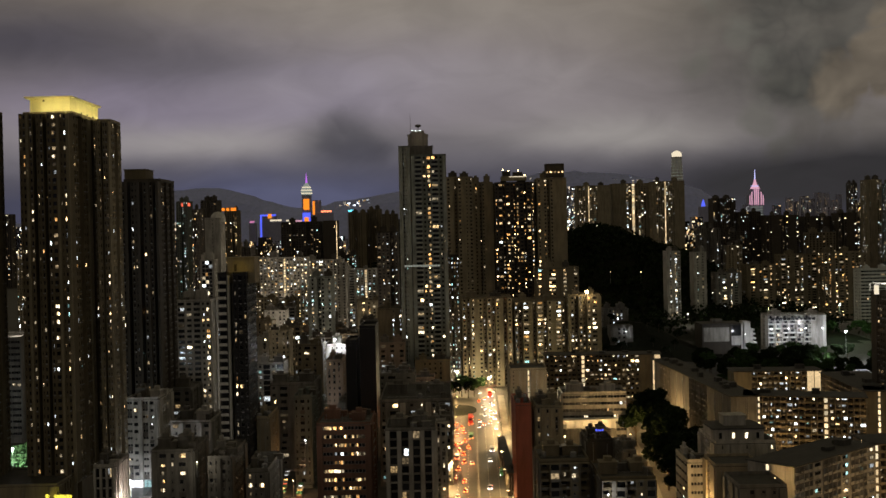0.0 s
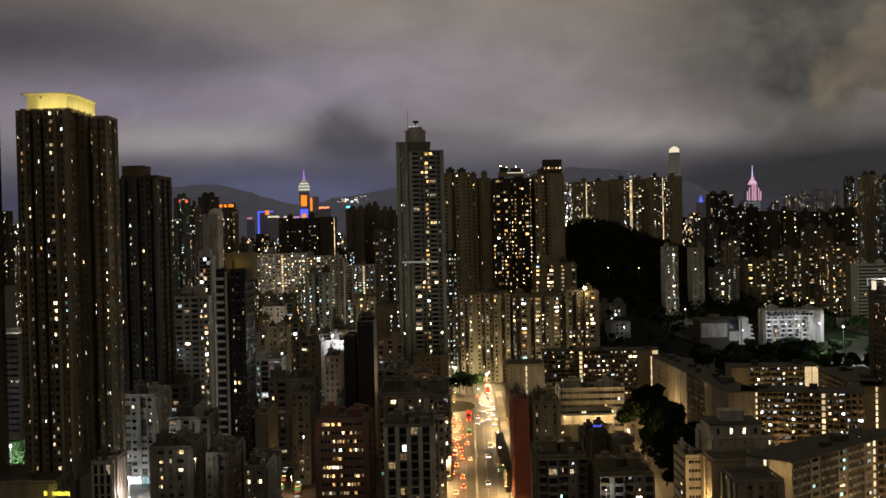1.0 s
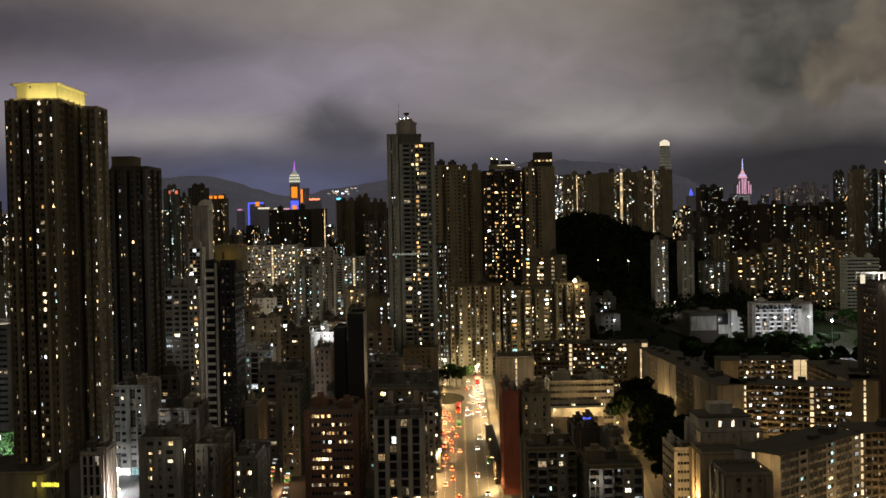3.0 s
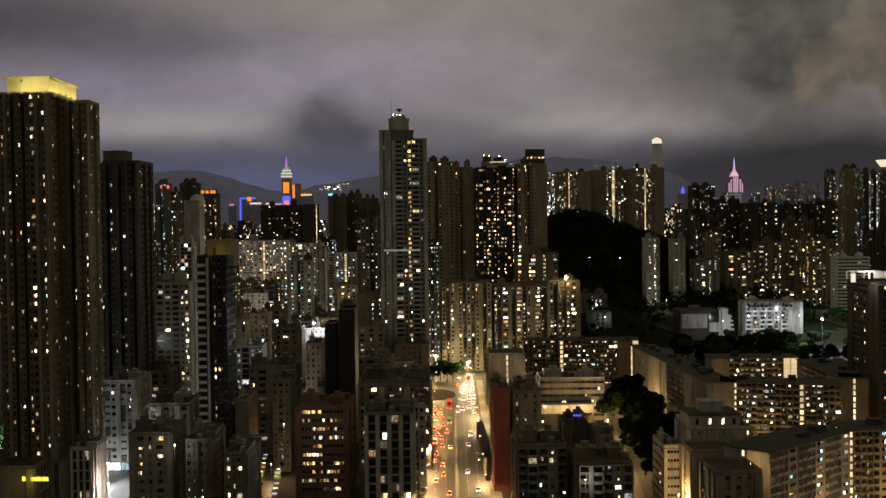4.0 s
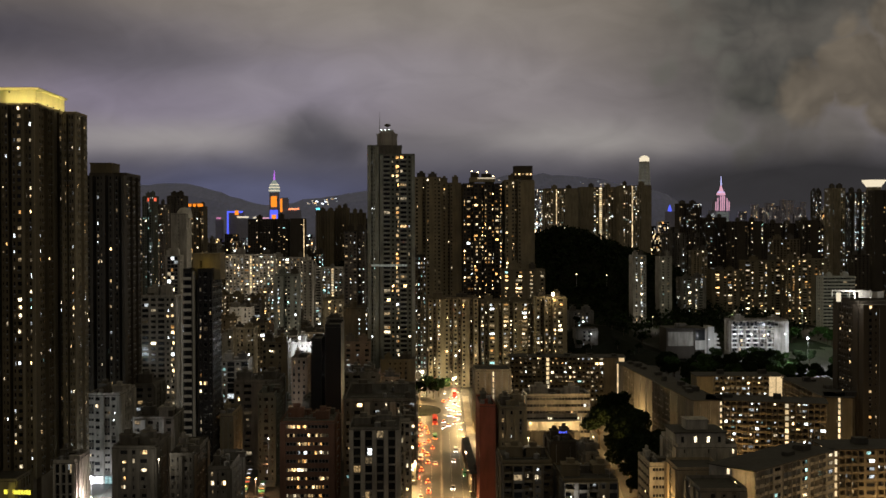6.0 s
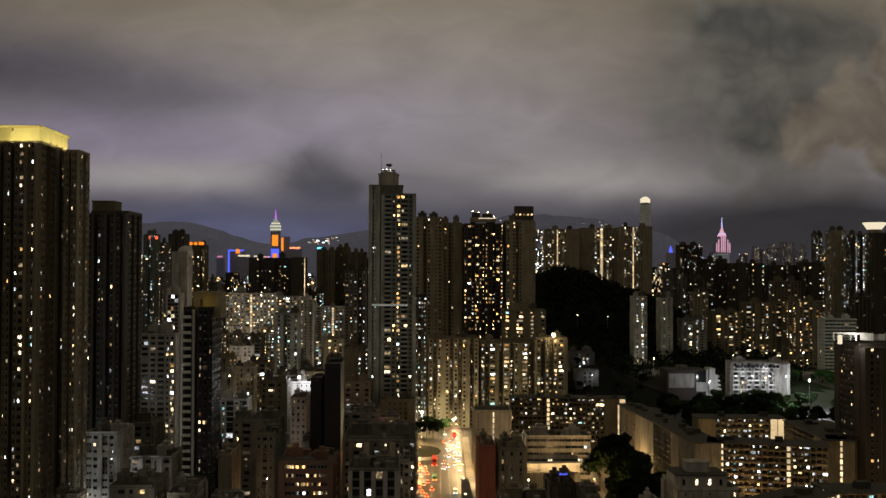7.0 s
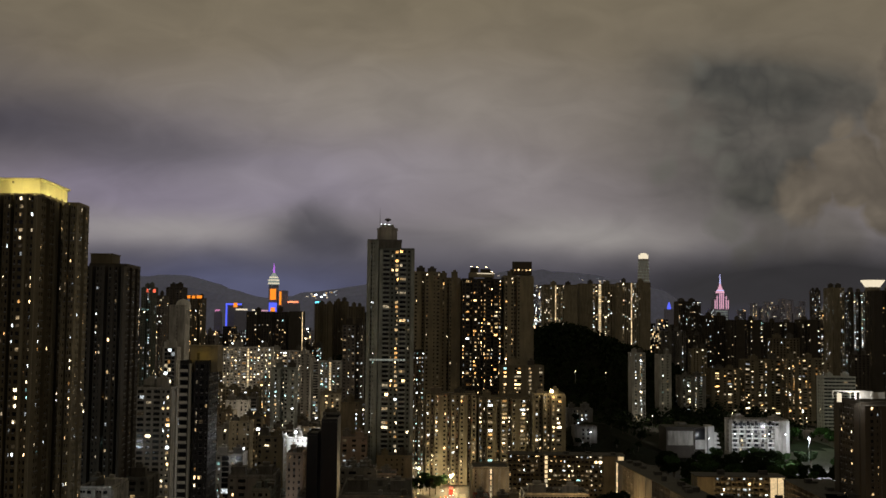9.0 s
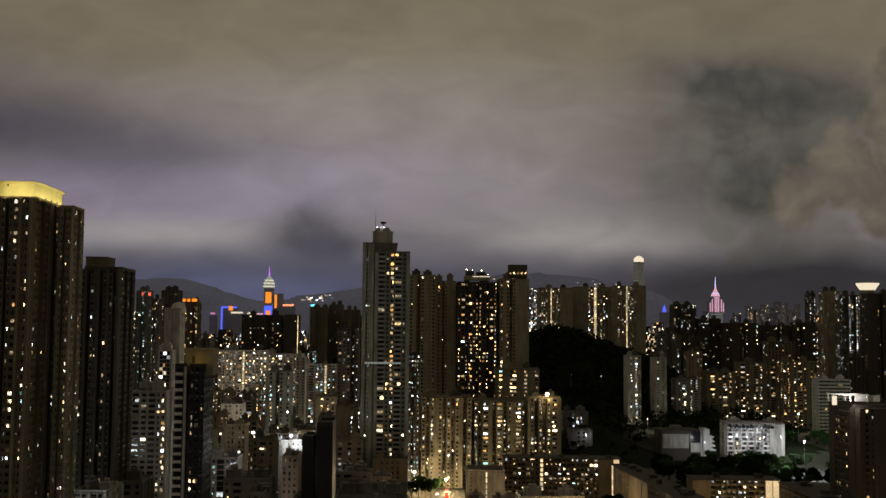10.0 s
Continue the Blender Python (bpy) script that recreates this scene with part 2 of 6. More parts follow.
FACADE_DIM = lamp_glow("dim_far_facade_light", (0.85, 0.95, 0.82), 0.28)
NEON_CORAL = lamp_glow("coral_sign_light", (1.0, 0.24, 0.10), 2.4)
PINK_PALE = lamp_glow("pale_pink_facade_light", (1.0, 0.52, 0.68), 0.75)
LILAC = lamp_glow("pale_lilac_mast_light", (0.55, 0.55, 1.0), 1.1)

# ---------------------------------------------------------------- geometry helpers
FACES = np.array(((0, 3, 2, 1), (4, 5, 6, 7), (0, 1, 5, 4), (1, 2, 6, 5), (2, 3, 7, 6), (3, 0, 4, 7)))


class Shape:
    """Collects boxes and quads of one mesh, with a material slot each."""

    def __init__(self):
        self.v, self.f, self.m, self.n = [], [], [], 0

    def box(self, x0, x1, y0, y1, z0, z1, mat=0, turn=None):
        p = np.array(((x0, y0, z0), (x1, y0, z0), (x1, y1, z0), (x0, y1, z0), (x0, y0, z1), (x1, y0, z1), (x1, y1, z1), (x0, y1, z1)), float)
        if turn is not None:
            p = p @ turn[0].T + turn[1]
        self.v.append(p)
        self.f.append(FACES + self.n)
        self.m.extend([mat] * 6)
        self.n += 8
        return self

    def quad(self, p, mat=0, turn=None):
        p = np.array(p, float)
        if turn is not None:
            p = p @ turn[0].T + turn[1]
        self.v.append(p)
        self.f.append(np.arange(self.n, self.n + 4)[None])
        self.m.append(mat)
        self.n += 4
        return self

    def ring(self, profile, sides, centre=(0, 0), mat=0, cap=True):
        """A turned solid: profile of (radius, z)."""
        a = np.linspace(0, 2 * np.pi, sides, endpoint=False)
        rows = np.array([[(centre[0] + r * np.cos(t), centre[1] + r * np.sin(t), z) for t in a] for r, z in profile])
        k = self.n
        self.v.append(rows.reshape(-1, 3))
        idx = []
        for i in range(len(profile) - 1):
            for j in range(sides):
                idx.append((k + i * sides + j, k + i * sides + (j + 1) % sides, k + (i + 1) * sides + (j + 1) % sides, k + (i + 1) * sides + j))
        self.f.append(np.array(idx))
        self.m.extend([mat] * len(idx))
        self.n += len(profile) * sides
        return self

    def prism(self, outline, x0, x1, mat=0):
        """An outline of (y, z), convex, drawn out along x."""
        k, c = self.n, len(outline)
        self.v.append(np.array([(x, y, z) for x in (x0, x1) for y, z in outline], float))
        idx = [(k + i, k + (i + 1) % c, k + c + (i + 1) % c, k + c + i) for i in range(c)]
        self.f += [np.array(idx), np.array([list(range(k, k + c))[::-1]]), np.array([list(range(k + c, k + 2 * c))])]
        self.m.extend([mat] * (c + 2))
        self.n += 2 * c
        return self

    def tube(self, a, b, r0, r1, sides=6, mat=0):
        a, b = Vector(a), Vector(b)
        q = (b - a).to_track_quat("Z", "Y").to_matrix()
        ring = [Vector((math.cos(t), math.sin(t), 0)) for t in np.linspace(0, 2 * math.pi, sides, endpoint=False)]
        k = self.n
        self.v.append(np.array([tuple(a + q @ (p * r0)) for p in ring] + [tuple(b + q @ (p * r1)) for p in ring]))
        self.f.append(np.array([(k + i, k + (i + 1) % sides, k + sides + (i + 1) % sides, k + sides + i) for i in range(sides)]))
        self.m.extend([mat] * sides)
        self.n += 2 * sides
        return self

    def mesh(self, name, mats):
        me = bpy.data.meshes.new(name)
        if self.n:
            faces = [row for block in self.f for row in block.tolist()]
            me.from_pydata(np.concatenate(self.v).tolist(), [], faces)
            me.polygons.foreach_set("material_index", self.m)
        for m in mats:
            me.materials.append(m)
        me.update()
        return me


def part(name, shape, mats, parent, label="", at=None):
    """Links a shape as one mesh object under a thing or a part."""
    ob = new(name, shape if isinstance(shape, bpy.types.Mesh) else shape.mesh(name, mats if isinstance(mats, list) else [mats]))
    ob.parent = parent
    if at is not None:
        ob.matrix_basis = at
    if label:
        tagged(ob, label)
    return ob


def thing(name, label, category, at, group="", kind=""):
    ob = new(name)
    ob.empty_display_size = 2
    ob.matrix_basis = at
    return tagged(ob, label, category, group, kind)


IDENT = (np.eye(3), np.zeros(3))


def turned(angle, at):
    c, s = math.cos(radians(angle)), math.sin(radians(angle))
    return np.array(((c, -s, 0), (s, c, 0), (0, 0, 1.0))), np.array(at, float)


WEIGHT = {"G": 1.5, "e": 1.0, "g": 1.5, "h": 1.3, "L": 1.0, "l": 0.4, "w": 1.0, "W": 1.6, "p": 0.7, "r": 0.9, "b": 1.7, "s": 0.7, "c": 1.3, "P": 2.4, "d": 0.8}
WINDOW_MESH = {}


def window_mesh(w, h, pane, drawn=0):
    """A framed window with a mullion, its pane behind the frame; drawn: how its curtain hangs."""
    key = (round(w, 1), round(h, 1), pane, drawn)
    if key not in WINDOW_MESH:
        w, h = key[0], key[1]
        e, d = 0.08, 0.12
        cut = (0.5, 0.38, 0.55, 0.66)[drawn]
        X, mid = w / 2, -w / 2 + e + cut * (w - 2 * e)
        v = [(-X, 0, 0), (X, 0, 0), (X, 0, h), (-X, 0, h), (-X, -d, 0), (X, -d, 0), (X, -d, h), (-X, -d, h)]
        for y in (-d, -0.04):
            v += [(-X + e, y, e), (mid, y, e), (X - e, y, e), (X - e, y, h - e), (mid, y, h - e), (-X + e, y, h - e)]
        f = [(0, 4, 7, 3), (1, 2, 6, 5), (3, 7, 6, 2), (0, 1, 5, 4), (4, 5, 10, 9, 8), (5, 6, 11, 10), (6, 7, 13, 12, 11), (7, 4, 8, 13)]
        f += [(8 + k, 8 + (k + 1) % 6, 14 + (k + 1) % 6, 14 + k) for k in range(6)] + [(14, 15, 18, 19), (15, 16, 17, 18)]
        me = bpy.data.meshes.new("window")
        me.from_pydata(v, [], f)
        shut = PANES[6 if pane in (1, 2, 4) else 0]
        for m in (FRAME, PANES[pane], shut):
            me.materials.append(m)
        me.polygons.foreach_set("material_index", [0] * 14 + [2 if drawn in (1, 3) else 1, 2 if drawn == 2 else 1])
        WINDOW_MESH[key] = me
    return WINDOW_MESH[key]


def recess(pat, W):
    """Depth of the light wells between the bays of a facade; galleries are shallower."""
    if set(pat) & set("gG"):
        return 2.2
    return 0.0 if "r" not in pat else 4.6 if W > 12 else 2.2


def facade(C, turn, W, n, st, z0, pat, lit, weights, rng, out, fine, messy=False):
    """One face of a block, seen along +y: piers and spandrels stand proud, panes lie back between them."""
    unit = W / sum(WEIGHT[c] for c in pat)
    times = max(1, round(unit / (2.7 if fine else 3.3)))
    bays = [(c, WEIGHT[c]) for c in pat for k in range(times)] if times > 1 and not set(pat) & set("slepPr") else []
    for c in pat if not bays else ():
        bays += [(c, WEIGHT[c])] * times if c in "wWbdghGL" else [(c, WEIGHT[c] * times)]
    total = sum(b for c, b in bays)
    x = -W / 2
    P = recess(pat, W)
    top = z0 + n * st
    F = -P - 0.32
    for ch, weight in bays:
        bw = weight / total * W
        xa, xb = x, x + bw
        x = xb
        if ch == "r":
            rate, wide = lit * 0.9, min(0.8, bw * 0.5)
            for i in range(n):
                z = z0 + i * st
                out.append(((xa + xb) / 2, -0.03, z + 1.1, wide, st - 1.75, pick(rate, weights, rng), turn))
            continue
        if ch == "G":
            subs = max(1, round(bw / 2.3))
            sw = bw / subs
            rate = lit * rng.choice((0.7, 1.0, 1.3))
            for k in range(subs):
                qa = xa + k * sw
                C.box(qa, qa + 0.2, F - 0.3, 0, z0, top, 1, turn)
                for i in range(n):
                    z = z0 + i * st
                    C.box(qa + 0.14, qa + sw, F + 0.02, 0, z - 0.12, z + 0.06, 0, turn)
                    C.box(qa + 0.14, qa + sw, F - 0.05, F + 0.06, z + 0.06, z + rng.choice((0.75, 0.9, 1.05)), rng.choice((0, 0, 3, 1)), turn)
                    if rng.random() < 0.3:
                        q = qa + rng.uniform(0.2, max(0.3, sw - 1.0))
                        C.box(q, q + 0.7, F - 0.45, F - 0.05, z + 0.5, z + rng.uniform(0.9, 1.3), rng.choice((1, 2, 3)), turn)
                    wide = sw * rng.choice((0.4, 0.5, 0.65, 0.85))
                    tall = (st - 1.3) * rng.choice((0.65, 0.85, 1.0))
                    out.append((qa + sw / 2 + rng.uniform(-0.12, 0.12) * sw, -0.05, z + st - 0.25 - tall, wide, tall, pick(rate * 0.85, weights, rng), turn))
            C.box(xa, xb, F, 0, top - 0.3, top, 0, turn)
            continue
        if ch == "g":
            for q in (xa, xb - 0.16):
                C.box(q, q + 0.16, F, 0, z0, top, 0, turn)
            rate = lit * rng.choice((0.5, 0.9, 1.5))
            for i in range(n):
                z = z0 + i * st
                C.box(xa + 0.16, xb - 0.16, F + 0.02, 0, z - 0.12, z + 0.06, 0, turn)
                C.box(xa + 0.16, xb - 0.16, F - 0.05, F + 0.08, z + 0.06, z + 1.0, rng.choice((1, 1, 0, 3)), turn)
                if fine and rng.random() < 0.3:
                    q = rng.uniform(xa + 0.2, xb - 1.2)
                    C.box(q, q + 0.9, F - 0.5, F - 0.05, z + 0.55, z + 1.15, rng.choice((1, 2, 3)), turn)
                out.append(((xa + xb) / 2 + rng.uniform(-0.1, 0.1) * bw, -0.05, z + 0.95, bw * rng.choice((0.34, 0.45, 0.6)), st - 1.45, pick(rate, weights, rng), turn))
            C.box(xa, xb, F, 0, top - 0.3, top, 0, turn)
            continue
        if P:
            C.box(xa, xb, -P, 0, z0, top, 0, turn)
        if ch in "pP":
            C.box(xa, xb, F - (0.55 if ch == "p" and fine else 0.06), -P, z0, top, 1 if ch == "p" else 0, turn)
            if fine and ch == "P" and len(pat) > 1:
                for q in (xa + 0.3, xb - 0.45):
                    C.box(q, q + 0.14, F - 0.2, F - 0.05, z0, top - rng.uniform(0, 2), 2, turn)
            continue
        share = {"e": 0.92, "h": 0.95, "L": 0.62, "l": 0.5, "w": 0.46, "W": 0.62, "b": 0.78, "s": 0.66, "c": 0.93, "d": 0.30}[ch]
        g = bw * (1 - share) / 2
        C.box(xa, xa + g, F, -P, z0, top, 0, turn)
        C.box(xb - g, xb, F, -P, z0, top, 0, turn)
        low, high = {"e": (0.02, 0.0), "h": (1.35, 0.55), "L": (0.8, 0.5), "l": (0.02, 0.0), "w": (1.0, 0.55), "W": (0.95, 0.55), "b": (0.25, 0.40), "s": (0.5, 0.25), "c": (0.35, 0.2), "d": (1.2, 0.5)}[ch]
        rate = 0.85 if ch == "L" else lit if lit >= 0.6 else lit * rng.choice((0.35, 0.7, 1.0, 1.9))
        for i in range(n + 1):
            z = z0 + i * st
            C.box(xa + g, xb - g, F + 0.03, -P, max(z0, z - high), min(top, z + low), rng.choice((0, 0, 0, 1, 3)) if messy else 0, turn)
        for i in range(n):
            z = z0 + i * st
            pane = 7 if ch in "le" else rng.choice((7, 7, 8)) if ch == "s" else pick(rate, weights, rng)
            if ch == "h" and fine:
                k = max(2, round((bw - 2 * g) / 1.35))
                sw = (bw - 2 * g) / k
                for q in range(k):
                    one = pane if rng.random() < 0.72 else rng.choice((0, 0, 6)) if pane else 0
                    out.append((xa + g + (q + 0.5) * sw, -P - 0.04, z + low, sw - 0.1, st - high - low, one, turn))
                continue
            if messy and ch in "wW" and rng.random() < 0.5:
                k = bw - 2 * g
                out.append(((xa + xb) / 2 + rng.uniform(-0.15, 0.15) * k, -P - 0.04, z + low + rng.choice((0, 0, 0.3)), k * rng.choice((0.35, 0.55, 0.7)), (st - high - low) * rng.choice((0.6, 0.8, 1.0)), pane, turn))
                continue
            out.append(((xa + xb) / 2, -P - 0.04, z + low, bw - 2 * g, st - high - low, pane, turn))
            if ch == "b":
                C.box(xa + g * 0.4, xb - g * 0.4, F - 1.1, F, z - 0.12, z + 0.03, 1, turn)
                C.box(xa + g * 0.4, xb - g * 0.4, F - 1.1, F - 1.0, z + 0.03, z + 0.95, 1, turn)
            elif fine and ch in "wW":
                if messy and ch == "W" and rng.random() < 0.35:
                    deep = rng.uniform(0.7, 1.2)
                    C.box(xa + g * 0.5, xb - g * 0.5, F - deep, F + 0.03, z - 0.15, z + 0.9, rng.choice((0, 1, 3)), turn)
                    C.box(xa + g * 0.5, xb - g * 0.5, F - deep, F + 0.03, z + st - 0.55, z + st - 0.40, rng.choice((0, 2)), turn)
                    out[-1] = ((xa + xb) / 2, F - deep + 0.12, z + 0.9, bw - g * 1.2, st - 1.45, out[-1][5], turn)
                if rng.random() < 0.45:
                    q = rng.uniform(xa + g, xb - g - 0.6)
                    C.box(q, q + 0.62, F - 0.42, F + 0.02, z + low - 0.52, z + low - 0.10, 2, turn)
                C.box(xa + g * 0.7, xb - g * 0.7, F - 0.28, F + 0.02, z + st - high + 0.02, z + st - high + 0.10, 0, turn)


def pick(rate, weights, rng):
    if rng.random() > rate:
        return 0
    return 1 + rng.choices(range(6), weights)[0]


ALL_FOOT = []


def tower(name, label, x, y, w, d, h, pat="pwwwp", side=None, st=2.9, yaw=0.0, wall="beige", lit=0.15, tone="mixed", base=0.0,
          near=False, podium=0.0, top="rooms", slab="", roof=None, group="", seed=None):
    """A block of flats or offices. (x, y) is the middle of its front; it reaches back by d and up to h."""
    rng = random.Random(seed if seed is not None else int(abs(x) * 31 + y * 7 + h * 3))
    root = thing(name, label, "building", pose(x, y, base, 0, 0, yaw), group)
    ALL_FOOT.append((x, y + d / 2, max(w, d) / 2))
    wallm = WALLS[wall]
    hh = h - base
    n = max(1, int((hh - podium) / st))
    z0 = hh - n * st
    C, out, weights = Shape(), [], PALETTES[tone]
    fine = y < 640
    messy = name in ("tenement_block", "commercial_block")
    side = side or ("pwp" if d < 12 else "pwwpwp")
    away = x * math.cos(radians(yaw)) + y * math.sin(radians(yaw))
    deep = 0.35 + recess(side, d)
    C.box(-w / 2 + (deep if away > 0 else 0.35), w / 2 - (0.35 if away > 0 else deep), 0, d - 0.35, 0, hh, 0)
    facade(C, IDENT, w, n, st, z0, pat, lit, weights, rng, out, fine, messy)
    # only the flank that turns to the street has openings; the far flank is a blank party wall
    if away > 0:
        facade(C, turned(-90, (-w / 2 + deep, d / 2, 0)), d, n, st, z0, side, lit * 0.8, weights, rng, out, fine, messy)
        C.box(w / 2 - 0.35, w / 2, 0, d, 0, hh, 0)
    else:
        facade(C, turned(90, (w / 2 - deep, d / 2, 0)), d, n, st, z0, side, lit * 0.8, weights, rng, out, fine, messy)
        C.box(-w / 2, -w / 2 + 0.35, 0, d, 0, hh, 0)
    if z0 > 0.5:
        C.box(-w / 2 - 0.3, w / 2 + 0.3, -0.9, d, 0, z0 - 0.05, 0)
    part("wall", C, [wallm, WALLS[slab or wall], STEEL, PLANT], root)
    # panes
    single = out if near else []
    if near and len(out) > 220:
        out = sorted(out, key=lambda o: -o[5] if o[5] else o[2] * 0.001)
        single, rest = out[:220], out[220:]
    else:
        rest = [] if near else out
    for cx, cy, cz, pw, ph, pane, turn in single:
        p = turn[0] @ np.array((cx, cy, cz)) + turn[1]
        ang = math.degrees(math.atan2(turn[0][1, 0], turn[0][0, 0]))
        part("window", window_mesh(pw, ph, pane, rng.randint(0, 3) if 0 < pane < 6 else 0), None, root, at=pose(*p, 0, 0, ang))
    if rest:
        S = Shape()
        for cx, cy, cz, pw, ph, pane, turn in rest:
            lo, hi = cx - pw / 2, cx + pw / 2
            if 0 < pane < 6 and rng.random() < 0.7:
                cut = lo + pw * rng.uniform(0.3, 0.7)
                if rng.random() < 0.5:
                    S.quad(((lo, cy, cz), (cut, cy, cz), (cut, cy, cz + ph), (lo, cy, cz + ph)), rng.choice((0, 0, 6)), turn)
                    lo = cut
                else:
                    S.quad(((cut, cy, cz), (hi, cy, cz), (hi, cy, cz + ph), (cut, cy, cz + ph)), rng.choice((0, 0, 6)), turn)
                    hi = cut
                low = cz + (ph * rng.uniform(0, 0.35) if rng.random() < 0.5 else 0)
                if low > cz + 0.1:
                    S.quad(((lo, cy, cz), (hi, cy, cz), (hi, cy, low), (lo, cy, low)), 0, turn)
                S.quad(((lo, cy, low), (hi, cy, low), (hi, cy, cz + ph), (lo, cy, cz + ph)), pane, turn)
                continue
            S.quad(((lo, cy, cz), (hi, cy, cz), (hi, cy, cz + ph), (lo, cy, cz + ph)), pane, turn)
        tagged(part("window_panes", S, PANES, root), kind="stuff")
    # roof
    rm = roof or (ROOF if rng.random() < 0.6 else ROOF_PALE)
    R = Shape().box(-w / 2, w / 2, -0.35, d, hh, hh + 0.18)
    part("roof", R, rm, root)
    if top == "eave":
        part("eave", Shape().box(-w / 2 - 0.8, w / 2 + 0.8, -3.4, d + 0.5, hh + 0.19, hh + 0.5), rm, root)
        for k in range(max(2, int(w / 16))):
            q, e = rng.uniform(-w * 0.46, w * 0.40), rng.uniform(0.8, d * 0.5)
            part("roof_hut", Shape().box(q, q + rng.uniform(2, 5), e, e + rng.uniform(2, 4), hh + 0.5, hh + rng.uniform(1.3, 2.8)), rm, root)
        return root
    Q = Shape()
    ph = rng.uniform(0.8, 1.3)
    for a in ((-w / 2, w / 2, -0.4, -0.15), (-w / 2, w / 2, d - 0.25, d), (-w / 2, -w / 2 + 0.25, -0.15, d - 0.25), (w / 2 - 0.25, w / 2, -0.15, d - 0.25)):
        Q.box(*a, hh + 0.18, hh + 0.18 + ph)
    part("parapet", Q, wallm, root)
    if top == "rooms":
        roof_rooms(root, w, d, hh + 0.18, rng, wallm, fine, h)
    return root


def roof_rooms(root, w, d, z, rng, wallm, fine, h):
    """Lift and stair heads, water tanks, huts, pipes and aerials."""
    k = 1 if w < 10 else 2
    for i in range(k):
        rw, rd = min(w * 0.32, rng.uniform(4, 9)), min(d * 0.5, rng.uniform(3.5, 8))
        rx = -w * 0.25 + i * w * 0.5 + rng.uniform(-0.08, 0.08) * w
        ry = d * rng.uniform(0.3, 0.6)
        rh = rng.uniform(2.6, 4.2) * (1.5 if h > 70 else 1.0)
        s = Shape().box(rx - rw / 2, rx + rw / 2, ry - rd / 2, ry + rd / 2, z, z + rh)
        s.box(rx - rw / 2 - 0.25, rx + rw / 2 + 0.25, ry - rd / 2 - 0.25, ry + rd / 2 + 0.25, z + rh, z + rh + 0.2)
        s.box(rx - rw * 0.2, rx + rw * 0.25, ry - rd * 0.2, ry + rd * 0.3, z + rh + 0.2, z + rh + 1.7)
        part("lift_house", s, wallm if rng.random() < 0.6 else PLANT, root)
    if not fine:
        return
    for i in range(rng.randint(5, 10)):
        px, py = rng.uniform(-w * 0.42, w * 0.36), rng.uniform(0.5, d * 0.8)
        if rng.random() < 0.35:
            s = Shape().ring(((0.9, z), (0.9, z + 1.7), (0.75, z + 1.9), (0.02, z + 1.95)), 10, (px, py))
            part("water_tank", s, STEEL, root)
        else:
            a, b, c = rng.uniform(1.4, 3.6), rng.uniform(1.4, 3.2), rng.uniform(1.6, 2.5)
            s = Shape().box(px, px + a, py, py + b, z, z + c).box(px - 0.2, px + a + 0.2, py - 0.2, py + b + 0.2, z + c, z + c + 0.09)
            part("roof_hut", s, PLANT if rng.random() < 0.6 else wallm, root)
    for i in range(rng.randint(1, 3)):
        px, py = rng.uniform(-w * 0.45, w * 0.45), rng.uniform(0.3, d * 0.8)
        s = Shape().box(px - 0.04, px + 0.04, py - 0.04, py + 0.04, z, z + rng.uniform(2.0, 4.0))
        s.box(px - 0.6, px + 0.6, py - 0.03, py + 0.03, z + 1.8, z + 1.86)
        part("aerial", s, STEEL, root)
    s = Shape()
    py = rng.uniform(0.2, 0.5) * d
    s.box(-w * 0.44, w * 0.44, py, py + 0.12, z + 0.25, z + 0.37)
    for i in range(5):
        px = -w * 0.4 + i * w * 0.2
        s.box(px, px + 0.15, py - 0.05, py + 0.17, z, z + 0.25)
    part("pipe_run", s, STEEL, root)


def lamp(name, at, colour, watts, size=0.3):
    data = bpy.data.lights.new(name, "POINT")
    data.energy, data.color, data.shadow_soft_size = watts, colour, size
    ob = new(name, data)
    ob.location = at
    return ob


def flood(name, at, target, colour, watts, spread=110, size=0.4):
    data = bpy.data.lights.new(name, "SPOT")
    data.energy, data.color, data.spot_size, data.spot_blend, data.shadow_soft_size = watts, colour, radians(spread), 0.6, size
    ob = new(name, data)
    ob.matrix_basis = look(at, target)
    return ob


# ---------------------------------------------------------------- ground, hill, roads
ASPHALT = material("asphalt", (0.06, 0.058, 0.055), rough=0.5, stain=0.4)
PAVE = material("concrete_paving", (0.19, 0.18, 0.165), stain=0.4)
EARTH = material("city_ground", (0.06, 0.056, 0.05), stain=0.5)
PAINT = material("white_road_paint", (0.6, 0.6, 0.55), stain=0.3)
LEAF = material("leaf_green", (0.045, 0.085, 0.028), rough=0.7, stain=0.4, scale=2.0, vary=0.2)
# Darker than real foliage: shade among the crowns is put into the colour.
LEAF_DARK = material("shade_darkened_leaf_green", (0.017, 0.028, 0.011), rough=0.75, stain=0.4, scale=2.0, vary=0.2)
BARK = material("bark", (0.10, 0.075, 0.05), stain=0.4)
# Near-black: the shade under the woods is put into the slope colour.
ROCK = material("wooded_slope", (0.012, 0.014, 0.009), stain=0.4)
for m in (LEAF, LEAF_DARK, ROCK):
    m.node_tree.nodes["Principled BSDF"].inputs["Specular IOR Level"].default_value = 0.06


